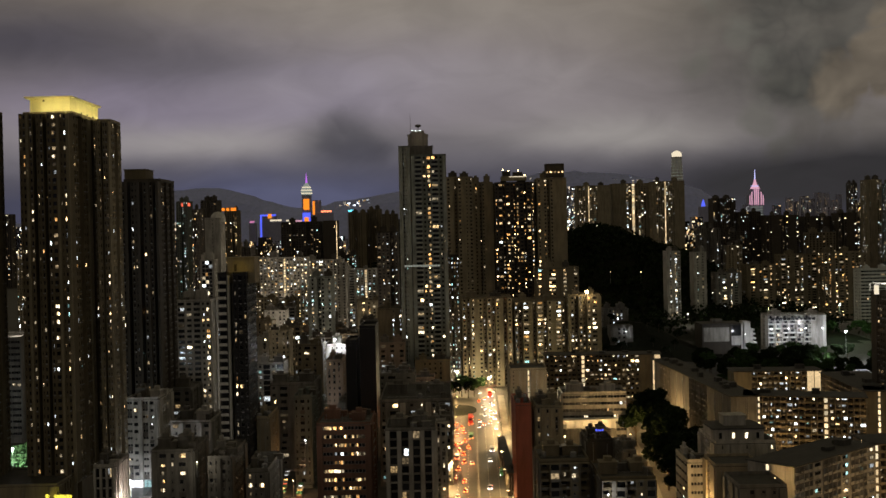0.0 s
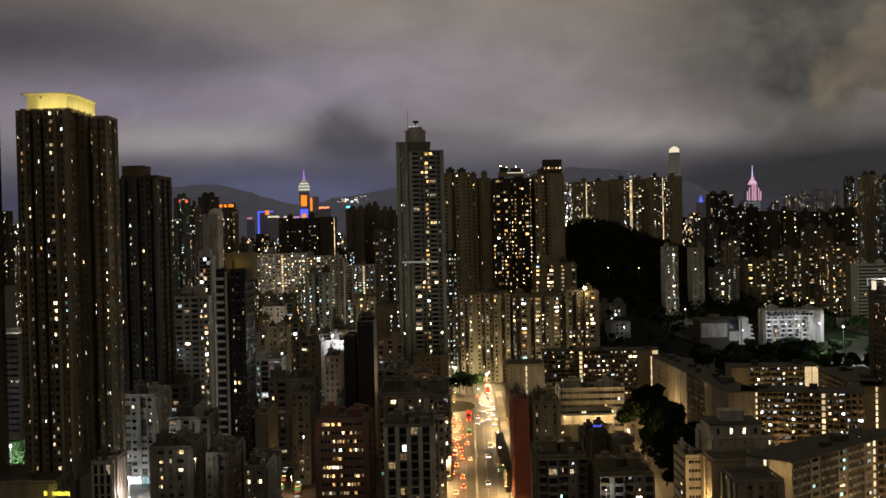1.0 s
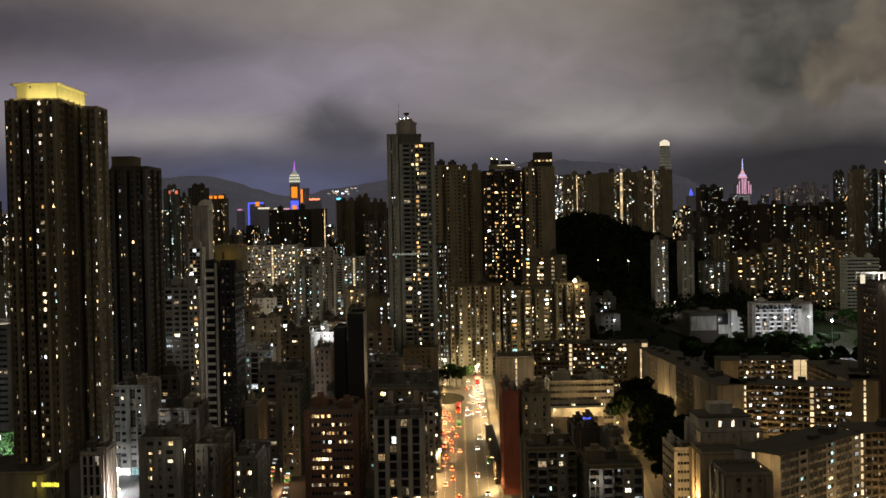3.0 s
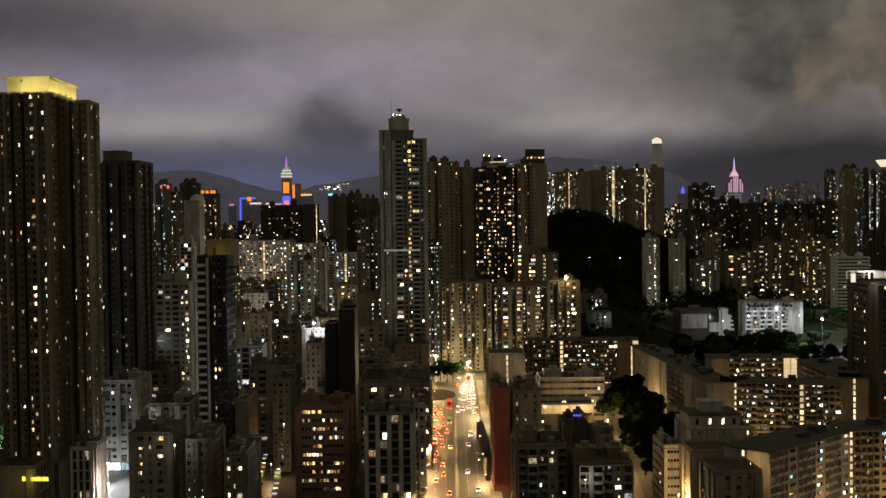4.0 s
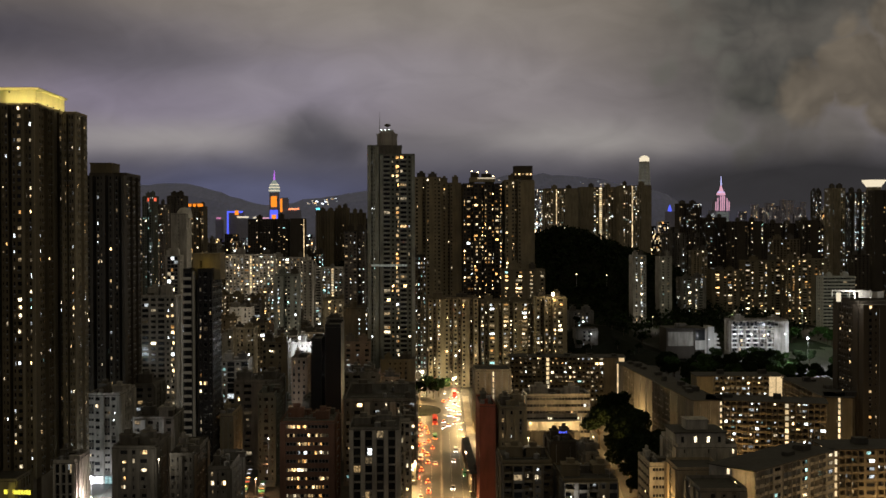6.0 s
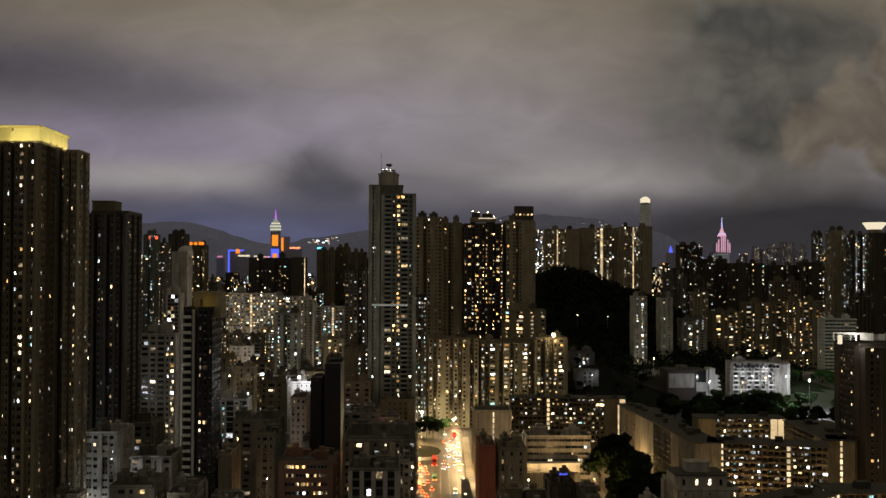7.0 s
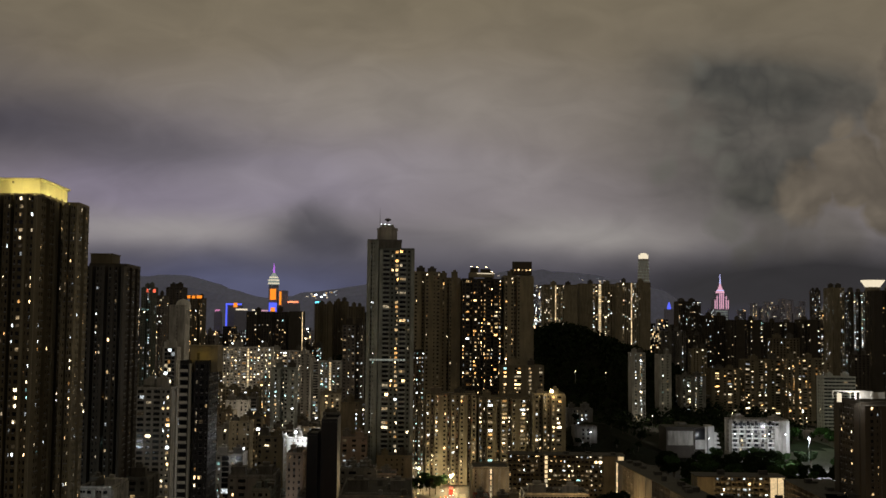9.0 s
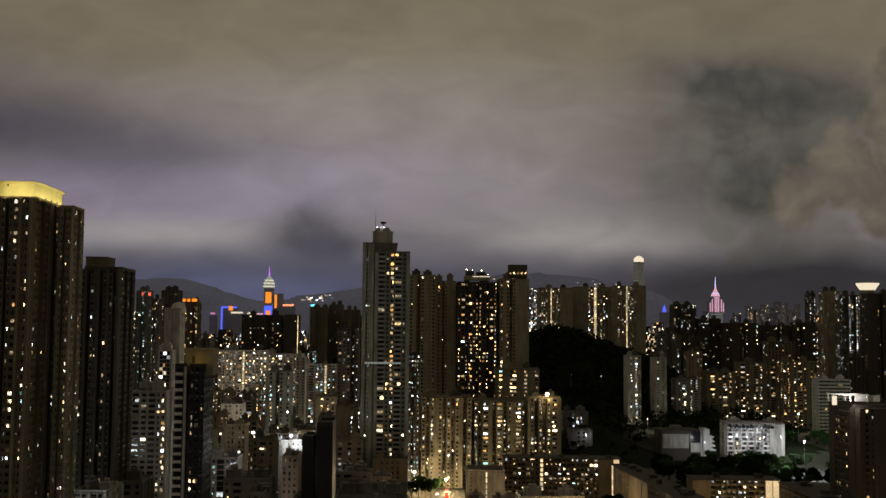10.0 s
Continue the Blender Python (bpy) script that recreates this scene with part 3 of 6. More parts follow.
def land(x, y):
    """Height of the ground: level city, one steep wooded hill, a terrace beside it and a low hill farther off."""
    g = lambda cx, cy, sx, sy, hh: hh * math.exp(-((x - cx) / sx) ** 2 - ((y - cy) / sy) ** 2)
    z = g(172, 1330, 92, 150, 101) + g(250, 1010, 130, 90, 12) + g(148, 912, 44, 42, 30) + g(-95, 1750, 90, 160, 95) + g(330, 1250, 110, 130, 14) + g(290, 1350, 65, 110, 42)
    return z


def build_ground():
    xs = np.concatenate((np.linspace(-4800, -520, 16), np.linspace(-500, 700, 81), np.linspace(720, 4800, 16)))
    ys = np.concatenate((np.linspace(-1500, 380, 8), np.linspace(400, 2100, 105), np.linspace(2150, 4900, 16)))
    verts = [(x, y, land(x, y)) for y in ys for x in xs]
    k = len(xs)
    faces = [(j * k + i, j * k + i + 1, (j + 1) * k + i + 1, (j + 1) * k + i) for j in range(len(ys) - 1) for i in range(k - 1)]
    me = bpy.data.meshes.new("ground")
    me.from_pydata(verts, [], faces)
    me.materials.append(EARTH)
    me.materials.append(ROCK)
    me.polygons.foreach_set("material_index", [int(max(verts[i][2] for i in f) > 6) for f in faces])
    tagged(new("ground", me), "dark city ground running out to the horizon", "ground", kind="structure")


build_ground()

# ---------------------------------------------------------------- buildings, placed one by one

# towers at the west side
tower("residential_tower", "tall brown residential tower beside the crowned tower", -173.05, 400, 16.69, 26, 152.66, pat="pwrwpwrwp", side="pwrwpw", st=2.9, wall="brown", lit=0.08)
tower("residential_tower", "dark slim tower with a flood-lit yellow crown", -145.51, 420, 18.37, 30, 152, pat="dwpwrdwrwWpdwp", side="wrwprw", st=2.9, wall="brown", slab="tan", lit=0.2, near=True, podium=14, top="none")
tower("residential_tower", "dark brown tower wing beside the crowned tower", -129.6, 436, 5.1, 13.5, 150.58, pat="dwrwwp", side="wrw", st=2.9, wall="tan", top="none", lit=0.26, near=True, podium=14)
tower("residential_tower", "dark residential tower with scattered lit windows", -137.1, 518, 16.88, 26, 131.38, pat="wprwdprwpwrp", side="wrwrw", st=2.9, wall="dark", lit=0.2, tone="mixed", top="none")
tower("podium_building", "low podium block with a yellow lit sign", -154.05, 398, 32.23, 30, 18.52, pat="pPPPp", st=5, wall="tan", lit=0, top="none")
tower("commercial_block", "pale low block with tall pilasters over a bright street", -120.38, 395, 7.17, 18.8, 25.29, pat="pcpcpcp", side="pcpcpcpcpc", st=3.6, wall="pale", lit=0.13, tone="white")
tower("tenement_block", "grey tenement block lit by a bright white street", -128.74, 478, 13.33, 26, 37, pat="hWphWp", side="pwwp", st=3, wall="pale", lit=0.22, tone="white", near=True)
tower("tenement_block", "grey tenement roof with huts and tanks", -132.54, 525, 27.94, 24, 34.37, pat="wWwpWw", st=3, wall="grey", lit=0.1)
tower("tenement_block", "dark stained tenement block with roof huts", -94.62, 388, 14.35, 24, 31.67, pat="pWwWp", side="pwwp", st=3, wall="grey", lit=0.38, near=True, tone="warm")
tower("tenement_block", "dark tenement block with a few lit windows", -77.3, 382, 7.67, 30, 30.16, pat="WwpWw", side="pwwwp", st=3, wall="grey", lit=0.13, near=True)
tower("tenement_block", "lower dark tenement block with banded windows", -63.85, 378, 7.32, 30, 26.12, pat="WwWp", side="pwwwp", st=3, wall="grey", lit=0.25, near=True)
tower("tenement_block", "white framed tenement block with dark openings", -102.49, 452, 15.76, 22, 31.23, pat="WpWwpW", side="pwp", st=3, wall="pale", lit=0.13, near=True, tone="white")
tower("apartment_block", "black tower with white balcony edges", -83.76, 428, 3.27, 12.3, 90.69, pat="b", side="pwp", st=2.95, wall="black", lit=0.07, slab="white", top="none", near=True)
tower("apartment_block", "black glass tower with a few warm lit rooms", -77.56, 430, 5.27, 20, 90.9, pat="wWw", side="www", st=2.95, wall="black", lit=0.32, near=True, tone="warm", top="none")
tower("apartment_block", "white balconied block with lit corner rooms", -133.98, 604, 17.83, 18, 71.22, pat="bWbwL", side="pwp", st=2.9, wall="pale", lit=0.2, tone="mixed")
tower("apartment_block", "pale slender tower with a rounded lamp-lit top", -184.13, 905, 12.43, 20, 120.16, pat="pPdPp", side="pdp", st=3, wall="pale", lit=0.05, top="none")
tower("apartment_block", "pale stepped annex beside the slender tower", -183.94, 880, 10.89, 16, 87.29, pat="pcccp", st=3, wall="pale", lit=0.1)
tower("residential_tower", "dark tower with a red roof sign", -298.34, 1300, 12.89, 24, 146.98, pat="wwrwd", st=2.9, wall="green", lit=0.23, tone="cool")
tower("residential_tower", "dark tower with small lit windows", -272.49, 1250, 7.85, 22, 136.32, pat="wrww", st=2.9, wall="dark", lit=0.33)
tower("residential_tower", "dark tower with scattered lights", -277.67, 1350, 19.6, 24, 149.28, pat="wwrww", st=2.9, wall="dark", lit=0.13)
tower("residential_tower", "slab tower with orange roof lights", -279.91, 1500, 16.71, 24, 140.12, pat="wwwrw", st=2.9, wall="brown", lit=0.26, tone="warm")
tower("residential_tower", "dark square tower behind the black tower", -173.78, 1000, 8.35, 22, 95.14, pat="wrww", st=2.9, wall="dark", lit=0.07)

# middle distance
tower("housing_slab", "large housing slab with hundreds of lit flats", -162.67, 1150, 48.81, 20, 82.55, pat="wwwwwWswwwwww", st=2.75, wall="pale", lit=0.72, tone="mixed")
tower("housing_slab", "large housing slab full of lit flats", -127.98, 1180, 46.63, 20, 78.79, pat="wwwwwwWwwwwww", st=2.75, wall="pale", lit=0.65, tone="mixed")
tower("residential_tower", "teal-grey slender tower with a column of white lights", -87.41, 800, 16.47, 20, 75.23, pat="pwprwpw", side="pwp", st=2.9, wall="mist", lit=0.39, tone="white")
tower("residential_tower", "dark wide tower with lit edge windows", -174.9, 1400, 49.03, 26, 121.99, pat="wwrwwrww", st=2.9, wall="dark", lit=0.18, tone="warm")
tower("residential_tower", "black tower with a strip of yellow edge lights", -138.02, 1390, 17.07, 26, 122.51, pat="ppppdl", st=2.9, wall="dark", lit=0.08, top="none")
tower("residential_tower", "dark tower on the wooded rise", -121.56, 1620, 25.12, 24, 135.94, pat="wrwp", st=2.9, wall="brown", lit=0.04, base=40)
tower("residential_tower", "dark tower on the wooded rise", -98.61, 1640, 20.03, 24, 140.73, pat="wrwp", st=2.9, wall="brown", lit=0.04, base=40)
tower("residential_tower", "dark tower on the wooded rise", -74.2, 1600, 22.25, 24, 133, pat="wpwr", st=2.9, wall="brown", lit=0.05, base=40)
tower("residential_tower", "dark tower with one column of lit rooms", -48.86, 1000, 18.64, 22, 106.55, pat="wdwrd", st=2.9, wall="dark", lit=0.4, tone="white")
tower("apartment_block", "pale low slab with lit corridors", -92.57, 1220, 40.32, 20, 67.31, pat="wwWwwsww", st=2.8, wall="pale", lit=0.45, tone="cool")
tower("apartment_block", "pale slim block beside the dark tower", -97.71, 1080, 8.19, 18, 78.44, pat="wpw", st=2.8, wall="pale", lit=0.13)
tower("apartment_block", "brown hotel block with two columns of lit rooms", -28.87, 722, 27.69, 24, 56.85, pat="pPdpdPwp", side="pwwp", st=2.9, wall="brown", lit=0.65, tone="white")
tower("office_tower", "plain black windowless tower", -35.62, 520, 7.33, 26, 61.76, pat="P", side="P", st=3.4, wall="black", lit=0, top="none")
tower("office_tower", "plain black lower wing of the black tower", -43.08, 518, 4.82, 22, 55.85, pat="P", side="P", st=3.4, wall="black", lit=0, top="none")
tower("commercial_block", "pale block under white roof floodlights", -57.33, 640, 22.17, 22, 42.44, pat="pwwwp", side="pwwwwp", st=3.1, wall="pale", lit=0.2)
tower("tenement_block", "brown tenement with bright rooms", -72.68, 604, 13.4, 22, 46.34, pat="wWwp", side="pww", st=3, wall="brown", lit=0.33, tone="mixed")
tower("tenement_block", "low block with a white sloping roof", -99.22, 640, 15.11, 18, 32.72, pat="wcwc", st=3, wall="pale", lit=0.26, tone="cool", roof=None)
tower("tenement_block", "dark tenement with cluttered roof", -68.72, 505, 19.88, 26, 38.38, pat="wWpWw", side="pwwp", st=3, wall="grey", lit=0.09)
tower("tenement_block", "dark green tenement with one bright white room", -59.98, 470, 6.92, 26, 37.48, pat="wWw", side="pwww", st=3, wall="green", lit=0.1, tone="white", near=True)
tower("tenement_block", "olive tenement with a blank flank", -71.61, 440, 4.6, 23.8, 33.94, pat="pPw", side="pwwp", st=3, wall="tan", lit=0.07, near=True)
tower("tenement_block", "narrow tall pink tenement over an alley", -55.21, 560, 7.41, 24, 42.5, pat="www", side="pwwwwwp", st=3, wall="pink", lit=0.16, tone="warm")
tower("tenement_block", "dark low tenement block of flats", -26.62, 610, 19.26, 22, 28.89, pat="wWpW", side="pwp", st=3, wall="grey", lit=0.2, tone="white")
tower("tenement_block", "brown low block near the junction", -7.66, 690, 21.42, 26, 26.75, pat="pwwp", side="pwwp", st=3, wall="brown", lit=0.08)
tower("tenement_block", "brown low block with a lit roof lamp", -17.34, 640, 22.26, 18, 22.36, pat="wpww", side="pwp", st=3, wall="pink", lit=0.07)
tower("tenement_block", "long stained tenement along the main road", -12.75, 470, 29.9, 55, 34.87, pat="wWpWwpWw", side="wbwbwbwb", st=3, wall="grey", lit=0.2, slab="pale")
tower("office_block", "red-brown brick office block with orange lit rooms", -38.21, 418, 20.13, 26, 34.78, pat="phhhhp", side="pwwwp", st=3.2, wall="brick", lit=0.62, near=True, tone="orange")
tower("commercial_block", "tall block with pale full-height pilasters", -12.95, 402, 17.9, 24, 34.96, pat="pcpcpcpcp", side="pwWwp", st=3.1, wall="grey", slab="pale", lit=0.29, near=True, tone="mixed")

# towers at the middle
tower("residential_tower", "tall slim pale-edged tower with a stepped crown", -23.29, 716, 7.23, 24, 159.51, pat="PrpdP", side="pwwp", st=2.9, wall="mist", lit=0.13, tone="cool", top="none")
tower("residential_tower", "tall slim tower with a bright column of lit flats", -8.04, 714, 22.11, 26, 154.06, pat="pbwLbwp", side="pwwp", st=2.9, wall="green", slab="mist", lit=0.2, tone="warm", top="none")
tower("residential_tower", "dark tower with white lit stair column", 5.79, 760, 9.47, 20, 88.94, pat="wdrdw", st=2.9, wall="dark", lit=0.65, tone="cool")
tower("residential_tower", "tall dark tower with few lights", 13.42, 860, 20.09, 26, 146.44, pat="wprwpdw", side="wrw", st=2.85, wall="tan", lit=0.1, tone="mixed")
tower("residential_tower", "tall dark tower wing with few lights", 31.24, 866, 15.76, 26, 142.47, pat="pwprwPp", side="wrw", st=2.85, wall="tan", lit=0.08, tone="mixed")
tower("residential_tower", "tall dark tower full of amber lit flats", 54.32, 850, 29.31, 28, 141.29, pat="wWrWwrwWrWw", side="wrw", st=2.85, wall="dark", lit=0.56, tone="orange")
tower("residential_tower", "tall tan tower with roof lights", 81.89, 846, 21.81, 28, 143.5, pat="wpwrwpPp", side="pwrwp", st=2.85, wall="tan", lit=0.18, tone="warm")
tower("residential_tower", "stepped tan tower annex with warm lit rooms", 82.88, 820, 30.47, 24, 77.47, pat="wpWpwpw", side="pwwp", st=2.85, wall="tan", lit=0.45, tone="warm")
tower("housing_slab", "yellow-lit residential block at the junction", 28.96, 770, 33.89, 26, 60.12, pat="wrwpwrwrwprw", side="wrwrw", st=2.85, wall="beige", lit=0.29, tone="mixed")
tower("housing_slab", "residential block with many mixed lit windows", 65.61, 778, 35.43, 26, 56.95, pat="wrWprWrwpWr", side="wrw", st=2.85, wall="tan", lit=0.5, tone="mixed")
tower("housing_slab", "residential block with a bright roof floodlight", 95.25, 765, 20.94, 26, 60.57, pat="wrwrwWp", side="pwwp", st=2.85, wall="tan", lit=0.62, tone="mixed")

# hill and the east side
tower("housing_slab", "brown slab tower with an amber line of light", 209.31, 1560, 46.37, 30, 165.42, pat="wwplwwpP", st=2.8, wall="tan", lit=0.33, base=50)
tower("housing_slab", "brown slab tower with pale lit stair column", 264.59, 1580, 52.39, 30, 168.26, pat="Pwswwp", st=2.8, wall="tan", lit=0.29, base=50)
tower("housing_slab", "brown slab tower with an amber line of light", 309.92, 1545, 43.13, 30, 168.89, pat="pwwlwwP", st=2.8, wall="tan", lit=0.26, base=50)
tower("residential_tower", "slender pale tower with lit corner rooms", 228.39, 1120, 13.47, 20, 81.26, pat="pwpLw", side="pwp", st=2.8, wall="pale", lit=0.45, tone="white", base=6)
tower("residential_tower", "slender pale tower with dark windows", 261.42, 1150, 12.89, 20, 79.48, pat="pwpwp", side="pwp", st=2.8, wall="pale", lit=0.08, base=6)
tower("residential_tower", "mid-rise pale tower with two lit columns", 297.5, 1180, 27.14, 20, 56.95, pat="pwWpwWp", st=2.8, wall="grey", lit=0.45, tone="white")
tower("housing_slab", "brown housing block with many orange lit rooms", 340.18, 1210, 30.51, 22, 63.48, pat="pWpwWwp", st=2.8, wall="brown", lit=0.34, tone="orange")
tower("housing_slab", "brown housing block with many orange lit rooms", 386.86, 1230, 40.3, 22, 73.02, pat="WwpWwpwW", st=2.8, wall="brown", lit=0.31, tone="warm")
tower("housing_slab", "brown housing block with many orange lit rooms", 422.96, 1200, 37.13, 22, 75.26, pat="wwpwWwpww", st=2.8, wall="brown", lit=0.33, tone="orange")
tower("institution_block", "pale banded block of open corridors", 425.66, 1110, 31.61, 20, 60.11, pat="hhhh", st=3.4, wall="white", lit=0.03)
tower("residential_tower", "dark tower with scattered white lights", 422.99, 1700, 33.81, 26, 148.1, pat="wrwwrw", st=2.85, wall="dark", lit=0.21, tone="white")
tower("residential_tower", "dark tower with scattered white lights", 456.62, 1680, 31.06, 26, 126.65, pat="wwrww", st=2.85, wall="dark", lit=0.21, tone="white")
tower("residential_tower", "dark tower with a pale blank strip", 494.92, 1650, 47.95, 26, 120.35, pat="wwPwrwPw", st=2.85, wall="dark", lit=0.17, tone="mixed")
tower("residential_tower", "dark tower with a pale blank strip", 550.16, 1660, 39.95, 26, 117.7, pat="wwPwrwPw", st=2.85, wall="dark", lit=0.21, tone="white")
tower("residential_tower", "dark tower with scattered warm lights", 588.3, 1640, 32.05, 26, 121.53, pat="wrwPww", st=2.85, wall="dark", lit=0.25, tone="mixed")
tower("residential_tower", "tall tower with a pale blank edge", 573.97, 1500, 18.86, 26, 162.85, pat="dPpwwr", st=2.85, wall="tan", lit=0.39, tone="white")
tower("residential_tower", "tall tower full of white lit rooms", 597.9, 1490, 16.69, 26, 157.43, pat="wwrww", st=2.85, wall="dark", lit=0.59, tone="white")
tower("residential_tower", "tall tower with a glowing flared cap", 605.8, 1420, 34.83, 26, 157.06, pat="PwrwwP", st=2.85, wall="dark", lit=0.2, tone="warm")
tower("residential_tower", "slim far tower with white lit rooms", 691.76, 1900, 10.75, 20.4, 174.22, pat="wrw", st=2.85, wall="dark", lit=0.65, tone="white")
tower("residential_tower", "dark tower with a lit crane-like roof frame", 219.36, 505, 33.36, 30, 72.49, pat="pwdPwrwWpwd", side="pwwp", st=2.9, wall="dark", lit=0.18, near=True, tone="warm", top="none")

# school terrace
tower("school_block", "white school building with floodlit open corridors", 281.73, 905, 46.59, 18, 33.5, pat="ggggggPp", side="pwp", st=3.6, wall="pale", slab="white", lit=0.08, tone="white", base=5)
tower("low_house", "low flat-roofed house with one white lamp", 141.19, 930, 20.78, 18, 39.27, pat="pwwp", st=3.2, wall="grey", lit=0.4, tone="white", base=24)
tower("low_house", "low pale flat-roofed annex house", 137.93, 880, 17.51, 16, 28.6, pat="pwp", st=3.2, wall="grey", lit=0.3, tone="white", base=15, top="none")

# housing estate of long galleried slabs
tower("estate_slab", "long galleried housing slab with lit flats", 94.27, 678.48, 68.69, 14, 30, yaw=-5.84, pat="GGGGsGGGGGGPe", side="PlP", st=2.75, wall="brown", lit=0.5, tone="mixed", top="eave", roof=ROOF)
tower("estate_slab", "long galleried housing slab seen edge-on, mostly dark", 124.8, 572.94, 150.48, 10.5, 30, yaw=-87.35, pat="ePGGGPPPGGGGPPP", side="PPs", st=2.75, wall="grey", lit=0.04, tone="mixed", top="eave", roof=ROOF)
tower("estate_slab", "galleried housing slab with lit stairs and flats", 157.32, 495.35, 50.61, 14, 30, yaw=-15.97, pat="sGGGGGGsGGG", side="PP", st=2.75, wall="brown", slab="beige", lit=0.7, tone="white", near=True, top="eave", roof=ROOF)
tower("estate_slab", "galleried housing slab with a bright stair end", 171.43, 584.44, 44.63, 14, 30, yaw=-3.66, pat="PGGGGGee", side="PP", st=2.75, wall="tan", lit=0.66, tone="white", top="eave", roof=ROOF)
tower("estate_slab", "galleried housing slab running away from the lit end", 191.75, 540.89, 65.51, 20, 30, yaw=-92.94, pat="GGGGGP", side="PP", st=2.75, wall="grey", lit=0.07, top="eave", roof=ROOF)
tower("estate_slab", "blank end of a housing slab with a lit stair strip", 194.53, 506.6, 11.39, 14, 30, yaw=-17.6, pat="PsP", side="PP", st=2.75, wall="tan", lit=0.07, top="eave", roof=ROOF)
tower("estate_slab", "near galleried housing slab with pale balconies", 124.81, 368.25, 50.82, 14, 30, yaw=41.27, pat="GGWGGWGGW", side="PsP", st=2.75, wall="pale", lit=0.46, tone="cool", near=True, top="eave", roof=ROOF)
tower("estate_slab", "near galleried housing slab with an arched stair tower", 159.78, 386.87, 29.93, 14, 30, yaw=3.57, pat="sGGWGGW", side="PsP", st=2.75, wall="beige", lit=0.43, tone="cool", near=True, top="eave", roof=ROOF)
tower("apartment_block", "pale low block with a penthouse and stair lamps", 105.29, 398, 21.12, 26, 28.44, pat="pdpPdpPw", side="pwwp", st=3, wall="pale", lit=0.33, tone="warm", near=True, top="none", roof=ROOF)
tower("apartment_block", "grey low block with banded balconies", 84.51, 385, 5.48, 18.7, 24.71, pat="phh", side="hhhh", st=3, wall="pale", lit=0.08, near=True)
tower("apartment_block", "flat-roofed block with a warm lit stair", 94.47, 366, 15.08, 16, 27.27, pat="pPPdp", side="pwp", st=3, wall="beige", lit=0.13, near=True, top="none", roof=ROOF)
tower("tenement_block", "dark-roofed low block of flats", 94.44, 338, 14.23, 18, 26.61, pat="pwwwp", st=3, wall="grey", lit=0.13, near=True, top="none", roof=ROOF)

# east side of the road
tower("school_block", "beige school block with a lit stair column", 43.45, 592, 18.94, 22, 32.37, pat="pPPsPPp", side="pPp", st=3, wall="beige", lit=0.07, top="none")
tower("tenement_block", "brick-red ended tenement beside the road", 39.8, 436, 10.43, 24, 36.69, pat="wpwpwp", side="pwwp", st=3, wall="tan", lit=0.36, tone="warm", near=True)
tower("tenement_block", "blank brick-red end wall beside the road", 29.33, 430, 6.04, 26, 38.7, pat="P", side="P", st=3, wall="red", lit=0)
tower("institution_block", "pale banded block with long window strips", 71.59, 545, 30.77, 20, 25.72, pat="hhhhh", side="pcp", st=3.2, wall="pale", lit=0.07, tone="warm")
tower("tenement_block", "cluttered low tenement with white lit rooms", 40.13, 388, 17.02, 24, 25.4, pat="GbGWG", side="pwp", st=3, roof=ROOF, wall="brown", slab="grey", lit=0.33, tone="white", near=True)
tower("tenement_block", "low tenement with terraces and a lamp", 59.56, 372, 17.96, 26, 22.64, pat="GpbGWb", side="pwp", st=3, roof=ROOF, wall="brown", slab="grey", lit=0.26, tone="mixed", near=True)
tower("tenement_block", "dark low block with a small blue sign", 61.3, 452, 10.07, 22, 20.15, pat="pPp", side="pwp", st=3, wall="dark", lit=0.07, near=True)
tower("tenement_block", "dark low block beside the lane", 69.43, 430, 5.31, 25.5, 20.17, pat="pwp", side="pwwp", st=3, wall="grey", lit=0.13, near=True)

tower("tenement_block", "narrow pale tenement with balconies at the road edge", -2.4, 428, 4.4, 32, 33.6, pat="gW", side="pwp", st=3, wall="pale", lit=0.22, tone="mixed", near=True)
tower("shop_row", "low dark row of shops along the road", 25.1, 448, 2.0, 76, 9.5, pat="Pp", side="pcpcpcpcpc", st=3.5, wall="dark", lit=0.05, top="eave", roof=ROOF)
tower("car_park", "low block with a pale lamp-lit roof deck behind the garden trees", -232, 590, 20, 40, 54, pat="hhhh", side="pcp", st=3.2, wall="grey", lit=0.06, top="none", roof=ROOF_PALE)

# ---------------------------------------------------------------- filler of the middle and far city
FILL_WALLS = ("grey", "beige", "brown", "pale", "pink", "tan", "green", "grey")
TONE_WORD = {"grey": "grey", "beige": "beige", "brown": "brown", "pale": "pale grey", "pink": "dull pink", "tan": "tan", "green": "grey-green", "dark": "dark"}


def free(x, y, r):
    if abs(x - 17) < 30 and y < 800:
        return False
    if x > 45 and y < 900 and x > 45 + (y - 400) * -0.02:
        return False
    return all((x - a) ** 2 + (y - b) ** 2 > (r + c) ** 2 * 0.62 for a, b, c in ALL_FOOT)


